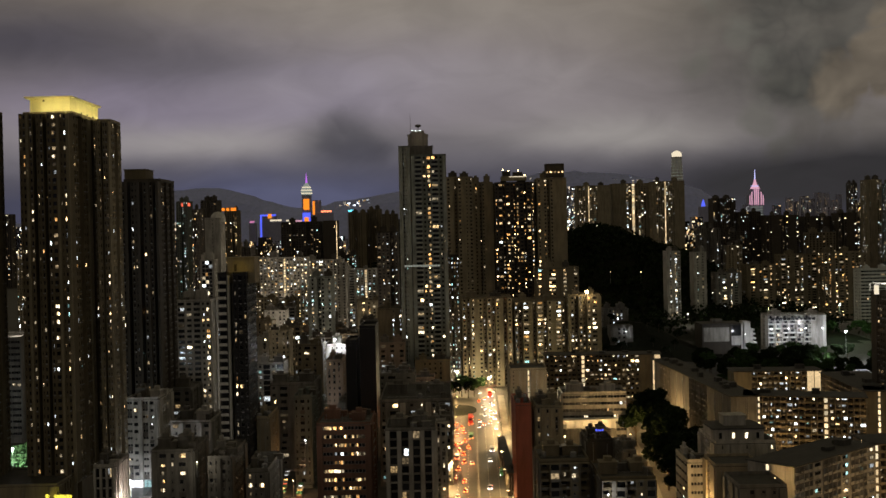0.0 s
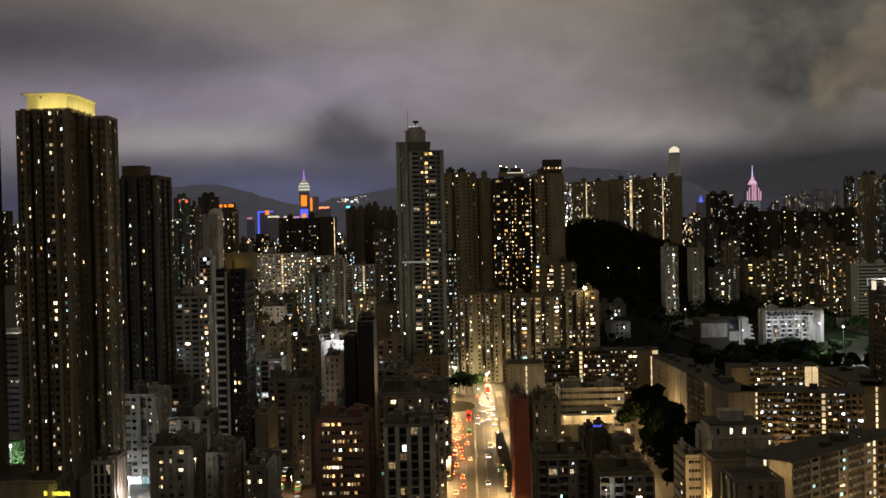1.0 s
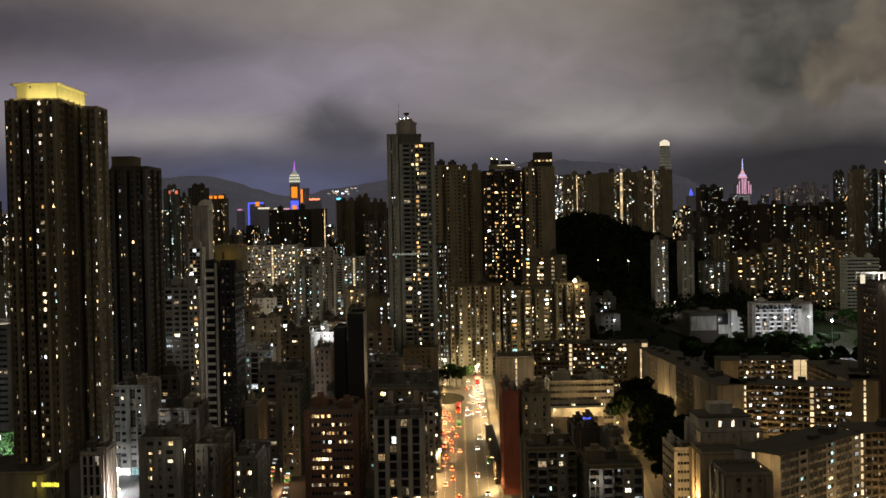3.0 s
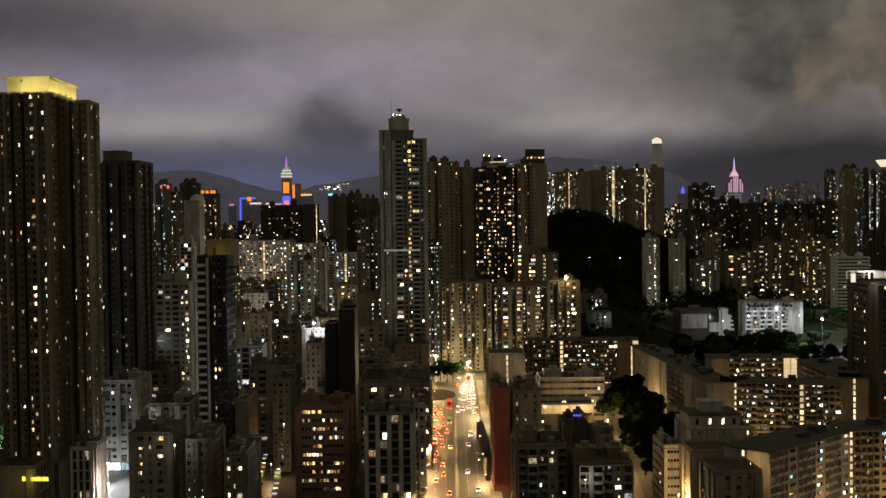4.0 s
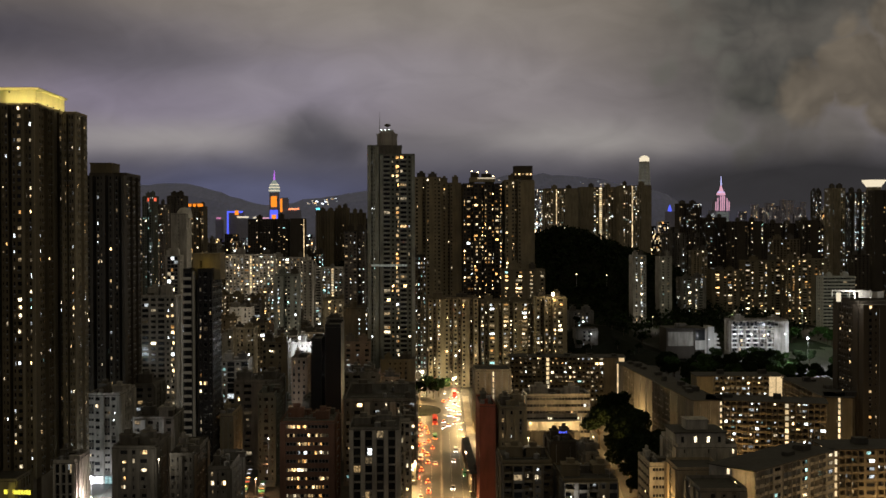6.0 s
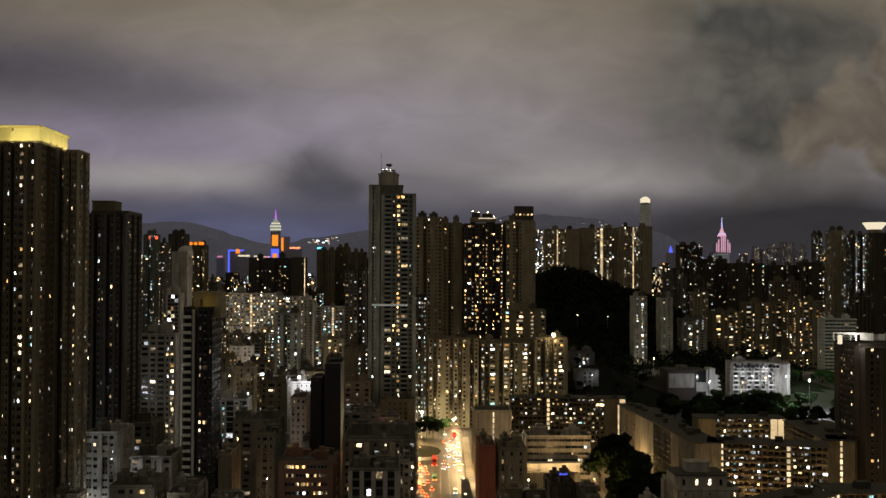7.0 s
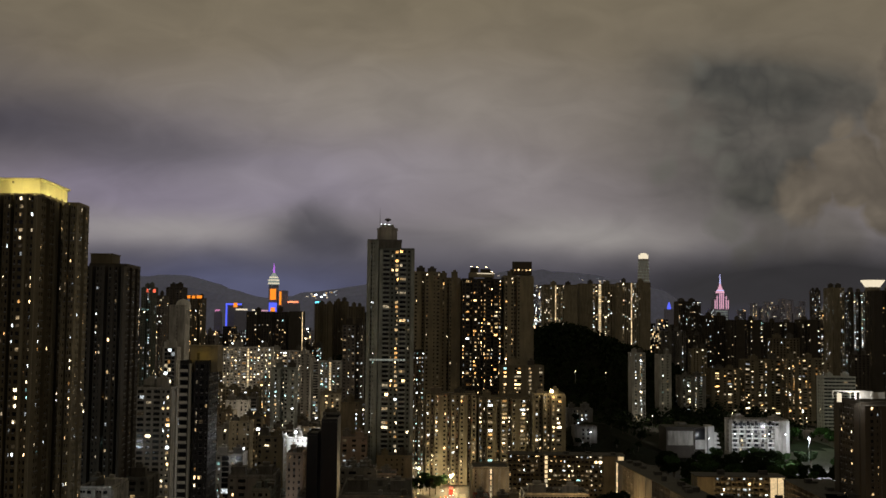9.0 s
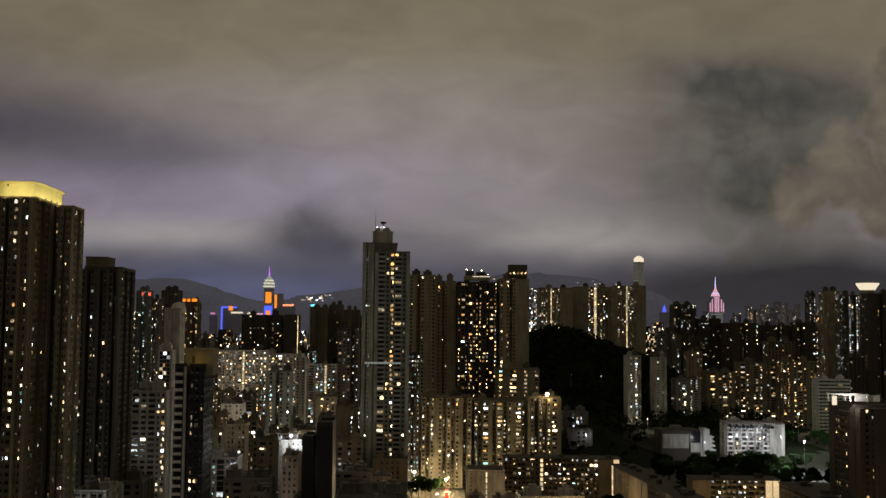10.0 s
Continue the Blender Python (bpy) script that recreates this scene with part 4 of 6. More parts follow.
def filler():
    rng = random.Random(11)
    # low tenements and mid-rise blocks west of the road
    tries = 0
    made = 0
    while made < 110 and tries < 6000:
        tries += 1
        y = rng.uniform(430, 1250)
        x = rng.uniform(-0.37, 0.02) * y
        w, d = rng.uniform(12, 24), rng.uniform(12, 22)
        if not free(x, y + d / 2, max(w, d) / 2):
            continue
        top = rng.uniform(16, 30) if y < 650 else rng.uniform(20, 46)
        wall = rng.choice(FILL_WALLS)
        lit = rng.choice((0.1, 0.18, 0.28, 0.4)) * (1.35 if y > 750 else 1.0)
        tower("tenement_block", TONE_WORD[wall] + " city block with a cluttered roof and scattered lights", x, y, w, d, top,
              pat=rng.choice(("wWwpw", "pwwwp", "WpWpW", "wbwb", "pwwpww")), st=3.0, wall=wall, lit=lit, tone=rng.choice(("mixed", "warm", "white")), group="low city blocks")
        made += 1
    # mid-rise towers behind
    tries = made = 0
    while made < 90 and tries < 6000:
        tries += 1
        y = rng.uniform(1250, 2300)
        x = rng.uniform(-0.43, 0.50) * y
        w, d = rng.uniform(18, 34), rng.uniform(16, 24)
        if land(x, y + 10) > 12 or not free(x, y + d / 2, max(w, d) / 2):
            continue
        top = rng.uniform(35, 85) if x < 0.2 * y else rng.uniform(60, 105)
        wall = rng.choice(("dark", "grey", "brown", "tan", "dark"))
        tower("residential_tower", TONE_WORD[wall] + " residential tower with scattered lit windows", x, y, w, d, top, pat=rng.choice(("wwrww", "wprwpw", "wwww", "pwwpww")),
              st=2.9, wall=wall, lit=rng.choice((0.2, 0.35, 0.5)) * (0.55 if x > 0.2 * y else 1.3), tone=rng.choice(("mixed", "warm", "white")), group="residential towers of the middle distance")
        made += 1
    # far towers across the harbour
    for i in range(190):
        y = rng.uniform(2500, 4200)
        x = rng.uniform(-0.44, 0.50) * y
        w = rng.uniform(22, 46)
        top = rng.uniform(75, 170) if x < 0.2 * y else 105 + y * rng.uniform(-0.006, 0.026)
        if -0.19 < x / y < -0.06 or 0.255 < x / y < 0.305:
            top = min(top, rng.uniform(70, 105))
        if 0.185 < x / y < 0.255:
            top = min(top, rng.uniform(85, 140))
        tower("far_tower", "far-off harbour tower with tiny lit windows", x, y, w, 24, top, pat=rng.choice(("ccc", "wwrww", "WWW")), side="pwp",
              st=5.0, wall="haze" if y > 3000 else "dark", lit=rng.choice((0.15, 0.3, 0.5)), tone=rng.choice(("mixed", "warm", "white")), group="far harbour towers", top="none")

    tower("far_tower", "far slab of bright white offices behind the hill", 476, 4200, 46, 24, 268, pat="WWWW", side="pwp", st=6.0, wall="haze", lit=0.4, tone="white", top="none")
    # a dim row of slender towers on the shore behind the pink-lit landmark
    x = 1085.0
    while x < 1560:
        w = rng.uniform(16, 34)
        if not 1170 < x + w / 2 < 1278:
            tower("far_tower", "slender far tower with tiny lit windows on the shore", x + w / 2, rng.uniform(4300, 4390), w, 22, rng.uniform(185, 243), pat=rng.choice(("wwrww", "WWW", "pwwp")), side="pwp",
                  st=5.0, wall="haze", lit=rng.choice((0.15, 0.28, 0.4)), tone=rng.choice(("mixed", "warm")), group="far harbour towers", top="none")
        x += w + rng.uniform(0, 10)


filler()


# ---------------------------------------------------------------- roads


def road_x(y):
    """Middle of the main road, where its median runs."""
    return 12.4 + 0.024 * (y - 451)


def strip(name, label, pts, width, z, mat, category="road", thick=0.0):
    """A road or paving strip along points (x, y), of one width."""
    s = Shape()
    for (ax, ay), (bx, by) in zip(pts[:-1], pts[1:]):
        n = Vector((by - ay, ax - bx)).normalized() * width / 2
        s.quad(((ax - n.x, ay - n.y, z), (ax + n.x, ay + n.y, z), (bx + n.x, by + n.y, z), (bx - n.x, by - n.y, z)))
        if thick:
            s.quad(((ax - n.x, ay - n.y, 0), (ax - n.x, ay - n.y, z), (bx - n.x, by - n.y, z), (bx - n.x, by - n.y, 0)))
            s.quad(((ax + n.x, ay + n.y, z), (ax + n.x, ay + n.y, 0), (bx + n.x, by + n.y, 0), (bx + n.x, by + n.y, z)))
    return tagged(new(name, s.mesh(name, [mat])), label, category, kind="structure")


def build_roads():
    a, b = (road_x(330), 330), (road_x(790), 790)
    strip("road", "wide asphalt main road under warm lamps", (a, b), 25, 0.02, ASPHALT)
    bend = [(34 - 120 * math.sin(t), 745 + 10 + 40 * (1 - math.cos(t))) for t in np.linspace(0, 1.2, 8)]
    strip("road", "asphalt side road bending behind the trees", bend, 14, 0.024, ASPHALT)
    strip("road", "warm lit lane beside the dark trees", ((76, 400), (80, 437), (89, 525), (91, 580), (96, 640)), 7, 0.02, ASPHALT)
    strip("road", "bright narrow market street", ((-122, 380), (-130, 470), (-146, 640)), 10, 0.02, ASPHALT)
    strip("road", "narrow busy alley between tenements", ((-56, 380), (-64, 470), (-80, 640)), 8, 0.02, ASPHALT)
    for side in (-1, 1):
        strip("pavement", "concrete pavement with a raised kerb", ((a[0] + side * 14.5, a[1]), (b[0] + side * 14.5, 725)), 4, 0.16, PAVE, "pavement", 0.16)
    strip("pavement", "raised concrete median of the main road", ((a[0], a[1]), (road_x(640), 640)), 1.3, 0.2, PAVE, "pavement", 0.2)
    # lane lines
    line = Shape()
    for off in (-8.6, -4.4, 4.4, 8.6):
        for y in np.arange(380, 690, 6.0):
            line.quad([(road_x(q) + off + dx, q, 0.03) for dx, q in ((-0.08, y), (0.08, y), (0.08, y + 2.5), (-0.08, y + 2.5))])
    for i in range(9):
        x = road_x(652) + 2 + i * 1.2
        line.quad(((x, 648, 0.03), (x + 0.6, 648, 0.03), (x + 0.6, 654, 0.03), (x, 654, 0.03)))
    tagged(new("lane_marking", line.mesh("lane_marking", [PAINT])), "worn white dashed lane markings on the road", "road marking", kind="stuff")
    # Added over a dark patch of road; its near-black colour makes it dark.
    isle = Shape().ring(((11.0, 0.0), (11.0, 0.18), (10.6, 0.2), (0.02, 0.2)), 28)
    ob = new("traffic_island", isle.mesh("traffic_island", [ROCK]))
    ob.matrix_basis = pose(7, 668, 0.02) @ Matrix.Diagonal((1.0, 1.9, 1.0, 1.0))
    tagged(ob, "added near-black island with a curved kerb on the road", "traffic island", kind="structure")
    # fence on the median and a pale wall at the junction
    root = thing("railing", "low steel railing along the road median", "railing", pose(0, 0, 0.2))
    for i in range(40):
        y = 400 + i * 6
        part("post", Shape().box(road_x(y) - 0.05, road_x(y) + 0.05, y - 0.05, y + 0.05, 0, 1.1), STEEL, root)
    rail = Shape()
    for z in (0.4, 0.75, 1.1):
        x0, x1 = road_x(400), road_x(634)
        rail.prism(((400, z - 0.04), (400, z), (634, z), (634, z - 0.04)), 0, 0.05)
        rail.v[-1][:, 0] += np.where(rail.v[-1][:, 1] < 500, x0, x1)
    part("rail", rail, STEEL, root)
    wall = thing("boundary_wall", "tall pale rendered retaining wall at the junction", "wall", pose(35, 792, 0, 0, 0, -4))
    part("wall", Shape().box(-13, 9, 0, 1.0, 0, 13).box(-13.2, 9.2, -0.15, 1.15, 13, 13.4), WALLS["white"], wall)
    for i in range(12):
        part("pier", Shape().box(-12.6 + i * 1.9, -12.2 + i * 1.9, -0.4, 0, 0, 6.0), WALLS["white"], wall)
    part("window", window_mesh(3.2, 2.6, 0), None, wall, at=pose(5, -0.02, 8.2))


build_roads()

# ---------------------------------------------------------------- lamps of the streets


def street_lamp_proto():
    root = thing("street_lamp", "tall grey street lamp with a glowing warm head", "street lamp", pose(0, 0, -50), "street lamps of the main road")
    part("pole", Shape().ring(((0.14, 0), (0.09, 9.6)), 8), STEEL, root)
    part("arm", Shape().tube((0, 0, 9.5), (1.9, 0, 10.2), 0.06, 0.05), STEEL, root)
    head = part("lamp_head", Shape().box(1.5, 2.5, -0.22, 0.22, 10.16, 10.32), STEEL, root)
    part("lens", Shape().box(1.58, 2.45, -0.18, 0.18, 10.06, 10.155), LAMP_WARM, head, "glowing amber lens")
    return root


STREET_WARM = (1.0, 0.62, 0.24)


def build_street_lamps():
    proto = street_lamp_proto()
    first = True
    for i in range(10):
        y = 395 + i * 37
        for side in (-1, 1):
            m = pose(road_x(y) + side * 12.9, y + (18 if side > 0 else 0), 0.16, 0, 0, 0 if side < 0 else 180)
            if first:
                proto.matrix_basis = m
                first = False
            else:
                copy_thing(proto, m)
            p = m @ Vector((2.0, 0, 9.9))
            flood("street_light", p, (p.x - side * 2.5, p.y, 0), STREET_WARM, (29000, 38000)[i % 2] if y < 640 else 30000, 158, 0.25)


build_street_lamps()


def floodlight(label, at, colour, watts, r=0.5, glowm=LAMP_WHITE, drop=1.0, base=0.0):
    """A bare bright luminaire on a short mast, with the light it throws."""
    x, y, z = at
    root = thing("floodlight", label, "lamp", pose(x, y, base))
    h = z - base
    part("mast", Shape().ring(((0.12, 0), (0.08, h)), 6), STEEL, root)
    part("bulb", Shape().ring(((0.02, h - r), (r * 0.7, h - r * 0.7), (r, h), (r * 0.7, h + r * 0.7), (0.02, h + r)), 10), glowm, root, "bright glowing lamp glass")
    lamp("floodlight_light", (x, y - r - 0.6, z - drop * r), colour, watts, 0.3)


COOL = (0.92, 0.96, 1.0)
floodlight("bright warm roof floodlight above the flats", (96.2, 760, 63.5), (1.0, 0.72, 0.36), 2500, 1.3, LAMP_WARM, base=59.5)
floodlight("dazzling warm floodlight mast at the junction", (27.7, 727, 11), (1.0, 0.78, 0.42), 26000, 0.8, LAMP_WARM)
floodlight("bright yellow floodlight by the junction trees", (7.7, 748, 13), (1.0, 0.84, 0.46), 19000, 0.9, LAMP_WARM)
floodlight("yellow floodlight at the foot of the junction flats", (30, 750, 9), (1.0, 0.84, 0.46), 7000, 0.5, LAMP_WARM)
floodlight("white roof floodlight on the pale block", (-62, 634, 46.5), COOL, 8000, 0.7, LAMP_WHITE, base=0.0)
floodlight("white roof floodlight on the pale block", (-54, 632, 44.0), COOL, 8000, 0.6, LAMP_WHITE, base=0.0)
for k in range(4):
    floodlight("white school floodlight on a short mast", (258 + k * 13.5, 892, 24.0), COOL, 3900, 0.5, LAMP_WHITE, base=6.0)
# Added with no known lamp there, only to brighten the hall.
floodlight("white lamp added to brighten the school hall", (232, 872, 22), COOL, 6000, 0.3, LAMP_WHITE, base=6.0)
floodlight("small white lamp at the low pale house", (141, 876, 26), COOL, 600, 0.4, LAMP_WHITE, base=14.0)
floodlight("dazzling white playground floodlight mast", (302, 850, 24.7), COOL, 55000, 0.8, LAMP_WHITE, base=8.0)
for x, y, z in ((268, 800, 9), (292, 812, 8), (318, 838, 10)):
    floodlight("small white lamp beside the playground", (x, y, z), COOL, 9000, 0.35, LAMP_WHITE)
floodlight("white lamp among the park trees", (345, 985, 36), (0.7, 1.0, 0.6), 30000, 0.6, LAMP_WHITE, base=12.0)
floodlight("white lamp among the garden trees", (-176.5, 458, 21), (0.8, 0.95, 1.0), 20000, 0.5, LAMP_WHITE)
# Extra spot without a fixture, added only to brighten the garden trees.
flood("tree_fill_light", (-177, 452, 26), (-181, 480, 8), (0.85, 0.95, 1.0), 70000, 100)
floodlight("white lamp of the bright market street", (-126, 448, 9), COOL, 42000, 0.6, LAMP_WHITE)
floodlight("white lamp of the bright market street", (-131, 500, 8), COOL, 5000, 0.6, LAMP_WHITE)
floodlight("warm lamp of the narrow alley", (-62, 452, 7), (1.0, 0.55, 0.25), 5000, 0.22, LAMP_WARM)
floodlight("pale lamp of the narrow alley", (-70, 540, 8), (0.95, 0.9, 0.8), 16000, 0.4, LAMP_WHITE)
# Added lamp, out of sight; stands in for junction light on this front.
floodlight("hidden warm lamp added to brighten the beige school block", (38, 568, 14), (1.0, 0.8, 0.5), 16000, 0.3, LAMP_WARM)
floodlight("warm lamp of the lane by the trees", (78, 455, 9), STREET_WARM, 24000, 0.22, LAMP_WARM)
floodlight("warm lamp of the lane by the trees", (86, 528, 9), STREET_WARM, 20000, 0.22, LAMP_WARM)
floodlight("warm lamp of the lane by the trees", (93, 605, 9), STREET_WARM, 9000, 0.22, LAMP_WARM)
floodlight("warm lamp on the estate forecourt", (138, 482, 9), STREET_WARM, 9000, 0.22, LAMP_WARM)
floodlight("warm lamp on the estate forecourt", (185, 470, 9), STREET_WARM, 7000, 0.22, LAMP_WARM)
floodlight("warm lamp in the estate courtyard", (172, 556, 9), STREET_WARM, 12000, 0.22, LAMP_WARM)
floodlight("warm lamp in the estate courtyard", (111, 590, 9), STREET_WARM, 16000, 0.22, LAMP_WARM)
floodlight("warm lamp by the low blocks", (84, 372, 12), STREET_WARM, 13000, 0.22, LAMP_WARM)
floodlight("warm lamp by the low blocks", (115, 303, 8), STREET_WARM, 5000, 0.22, LAMP_WARM)
floodlight("warm lamp before the near slab", (139, 362, 10), STREET_WARM, 4000, 0.2, LAMP_WARM)
floodlight("warm lamp before the near slab", (121, 341, 10), STREET_WARM, 1500, 0.2, LAMP_WARM)
floodlight("warm lamp before the near slab", (166, 376, 10), STREET_WARM, 6000, 0.2, LAMP_WARM)
floodlight("warm wall lamp at the slab end", (101.5, 349, 27), STREET_WARM, 4200, 0.3, LAMP_WARM)
floodlight("white lamp over a low terrace", (52, 366, 19), (1.0, 0.95, 0.85), 1300, 0.16, LAMP_WHITE, base=9)
floodlight("warm street lamp before the dark towers", (-112.5, 400, 12), (1.0, 0.8, 0.68), 9000, 0.4, LAMP_WARM)
floodlight("warm street lamp between the tenements", (-94, 520, 10), (1.0, 0.82, 0.6), 18000, 0.4, LAMP_WARM)
floodlight("warm street lamp between the tenements", (-100, 690, 10), (1.0, 0.85, 0.65), 30000, 0.4, LAMP_WARM)
floodlight("warm street lamp between the tenements", (-40, 760, 10), (1.0, 0.85, 0.65), 30000, 0.4, LAMP_WARM)
floodlight("warm street lamp between the tenements", (-170, 800, 10), (1.0, 0.85, 0.65), 30000, 0.4, LAMP_WARM)

# Added lamps at invented spots lift the middle distance where haze would pale it.
for x, y, w in ((-205, 1060, 90000), (-110, 960, 75000), (-60, 900, 65000), (-230, 1180, 110000), (-20, 1120, 90000), (235, 1090, 9000), (330, 1150, 3000), (410, 1160, 3000)):
    floodlight("pale lamp added to brighten the middle blocks", (x, y, 11 + land(x, y)), (1.0, 0.86, 0.66), w, 0.35, LAMP_WARM, base=land(x, y))
floodlight("pale lamp over the roof deck", (-230, 612, 60), (1.0, 0.9, 0.75), 6000, 0.2, LAMP_WHITE, base=54)
floodlight("small warm path lamp on the wooded hill", (172, 1165, 62), (1.0, 0.7, 0.4), 300, 0.4, LAMP_WARM, base=50)
floodlight("small warm path lamp on the wooded hill", (206, 1180, 60), (1.0, 0.7, 0.4), 300, 0.4, LAMP_WARM, base=48)

floodlight("small warm lamp on a low tenement roof", (43, 411, 30), (1.0, 0.85, 0.6), 1000, 0.25, LAMP_WARM, base=26)
floodlight("small white lamp on a low tenement roof", (-50, 398, 33), (1.0, 0.95, 0.85), 1500, 0.2, LAMP_WHITE, base=22)
floodlight("small warm lamp on a dark tenement roof", (-84, 378, 30), (1.0, 0.9, 0.7), 1200, 0.2, LAMP_WARM, base=25)

# ---------------------------------------------------------------- crowns, signs and roof features


def crown_lit():
    """The flood-lit crown on the tall western tower: cream walls under a wide thin eave, its flank running far back."""
    root = thing("tower_crown", "cream tower crown flooded with yellow light", "roof crown", pose(-145.6, 422, 152.6))
    w, d, h = 15.6, 34, 6.0
    part("wall", Shape().box(-w / 2, -w / 2 + 4.6, 1.6, d, 0, h).box(-w / 2 + 4.6, w / 2, 0, d, 0, h), CROWN, root)
    part("eave", Shape().box(-w / 2 - 1.4, w / 2 + 1.0, -1.0, d + 1.0, h, h + 0.4).box(-w / 2 - 1.0, w / 2 + 0.6, -0.6, d + 0.6, h - 0.35, h), CROWN, root)
    part("plinth", Shape().box(-w / 2 - 0.3, w / 2 + 0.3, -0.3, d + 0.3, 0, 0.5), CROWN, root)
    part("vent", Shape().box(-w / 2 + 5.4, -w / 2 + 6.0, -0.04, 0, h - 1.5, h - 0.7), WALLS["dark"], root)
    yellow = (1.0, 0.84, 0.34)
    for k in range(4):
        x = -w / 2 + 1.6 + k * (w - 2.4) / 3
        part("uplight", Shape().box(x - 0.25, x + 0.25, -3.4, -3.0, 0, 0.4), STEEL, root)
        flood("crown_uplight", (-145.6 + x, 418.8, 153.0), (-145.6 + x, 423.5, 157.0), yellow, 380 if k == 0 else 900, 150, 0.8)
    for k in range(5):
        y = 3.0 + k * 7.0
        part("uplight", Shape().box(w / 2 + 3.0, w / 2 + 3.4, y - 0.25, y + 0.25, 0, 0.4), STEEL, root)
        flood("crown_uplight", (-145.6 + w / 2 + 3.2, 422 + y, 153.0), (-145.6 + w / 2 - 1.0, 422 + y, 157.0), yellow, 950, 150, 0.8)


def crown_stepped():
    """Stepped top of the tall middle tower with mast, dish and small lamps."""
    root = thing("tower_crown", "stepped grey roof block with mast, dish and lamps", "roof crown", pose(-14.5, 716, 155.0))
    part("lower_step", Shape().box(-10, 9, 1, 22, 0, 5.2).box(-10.4, 9.4, 0.6, 22.4, 5.2, 5.7), WALLS["grey"], root)
    part("upper_step", Shape().box(-6.4, 6.2, 3, 16, 5.7, 12.6).box(-6.8, 6.6, 2.6, 16.4, 12.6, 13.1).box(-5.2, 5.0, 3.6, 15, 13.1, 14.0).box(-4.2, 4.0, 4, 14, 14, 15.6), WALLS["pale"], root)
    for x in (-6.2, -3.1, -0.2, 2.6, 5.4):
        part("pilaster", Shape().box(x, x + 0.6, 2.6, 3, 5.7, 12.6), WALLS["pale"], root)
    part("mast", Shape().ring(((0.18, 14), (0.05, 27)), 6, (-4.8, 6)), STEEL, root)
    part("dish", Shape().ring(((0.1, 16), (0.3, 17.6), (1.9, 18.4), (2.0, 19.2), (1.2, 19.6), (0.02, 19.7)), 12, (0.2, 6)), PLANT, root)
    for x in (-3.5, -1.2, 1.0):
        part("roof_lamp", Shape().ring(((0.02, 15.4), (0.22, 15.7), (0.02, 16.0)), 8, (x, 3.4)), LAMP_WHITE, root)


def bar_sign(name, label, x, y, z, widths, h, mat, yaw=0.0, gap=0.4, back=None):
    """A lit sign whose writing cannot be read: a row of plain bars on a backing."""
    total = sum(widths) + gap * (len(widths) - 1)
    root = thing(name, label, "sign", pose(x, y, z, 0, 0, yaw))
    part("backing", Shape().box(-total / 2 - 0.3, total / 2 + 0.3, 0.05, 0.25, -0.2, h + 0.2), back or WALLS["dark"], root)
    for k in (-0.3, 0.3):
        part("strut", Shape().box(total * k - 0.06, total * k + 0.06, 0.1, 0.22, -1.6, -0.2), STEEL, root)
    q = -total / 2
    for i, w in enumerate(widths):
        part("bar", Shape().box(q, q + w, -0.1, 0.05, 0.1 * (i % 2), h - 0.12 * (i % 3)), mat, root)
        q += w + gap


crown_lit()
crown_stepped()


def roof_extras():
    root = thing("roof_block", "olive yellow roof block of the black tower", "roof block", pose(-77.6, 433, 87.5))
    part("wall", Shape().box(-5.2, 5.2, 0, 11, 0, 9.6).box(-5.5, 5.5, -0.3, 11.3, 9.6, 10.0), WALLS["tan"], root)
    part("door", Shape().box(-2.6, -1.6, -0.06, 0, 4.5, 7.2), WALLS["dark"], root)
    lamp("roof_block_light", (-78, 429.5, 93), (1.0, 0.66, 0.08), 120, 0.3)
    root = thing("roof_block", "dark roof block of the dark residential tower", "roof block", pose(-140.6, 521, 131.5))
    part("wall", Shape().box(-5.4, 4.4, 0, 14, 0, 5.6).box(-5.7, 4.7, -0.3, 14.3, 5.6, 6.0), WALLS["brown"], root)
    part("roof_lamp", Shape().box(3.2, 5.4, -0.5, -0.2, 0.4, 1.1), WARM, root)
    root = thing("roof_dome", "small pale dome lit by white lamps", "roof dome", pose(-181.5, 915, 117.5))
    part("dome", Shape().ring(((6.2, 0), (6.2, 3.5), (5.2, 6.2), (3.0, 8.0), (0.1, 8.8)), 16), WALLS["white"], root)
    part("roof_lamp", Shape().ring(((0.02, 1), (0.6, 1.6), (0.02, 2.2)), 8, (0, -6.9)), LAMP_WHITE, root)
    lamp("dome_light", (-181.5, 905, 120), (1.0, 0.98, 0.9), 1500, 0.3)
    root = thing("refuge_floor", "pale open refuge floor band round the tower", "building band", pose(-13.4, 713.2, 84.0))
    part("band", Shape().box(-11.5, 11.5, -0.5, 0.0, 0, 1.5), WALLS["white"], root)
    for k in range(12):
        part("lamp_panel", Shape().box(-11 + k * 1.9, -9.7 + k * 1.9, -0.7, -0.5, 0.2, 1.2), FACADE_DIM, root)


roof_extras()
root = thing("penthouse", "wide flat-roofed penthouse with two warm lit windows", "roof block", pose(104, 402, 28.6))
part("wall", Shape().box(-9, 9, 0, 16, 0, 4.4), WALLS["pale"], root)
part("roof", Shape().box(-9.6, 9.6, -0.6, 16.6, 4.4, 4.8), ROOF, root)
part("lift_house", Shape().box(-4, 4, 5, 12, 4.8, 8.2).box(-4.3, 4.3, 4.7, 12.3, 8.2, 8.5), WALLS["pale"], root)
for x, pane in ((-6.5, 0), (-1.8, 2), (2.8, 2), (6.8, 0)):
    part("window", window_mesh(1.1, 2.2, pane), None, root, at=pose(x, -0.02, 1.0))
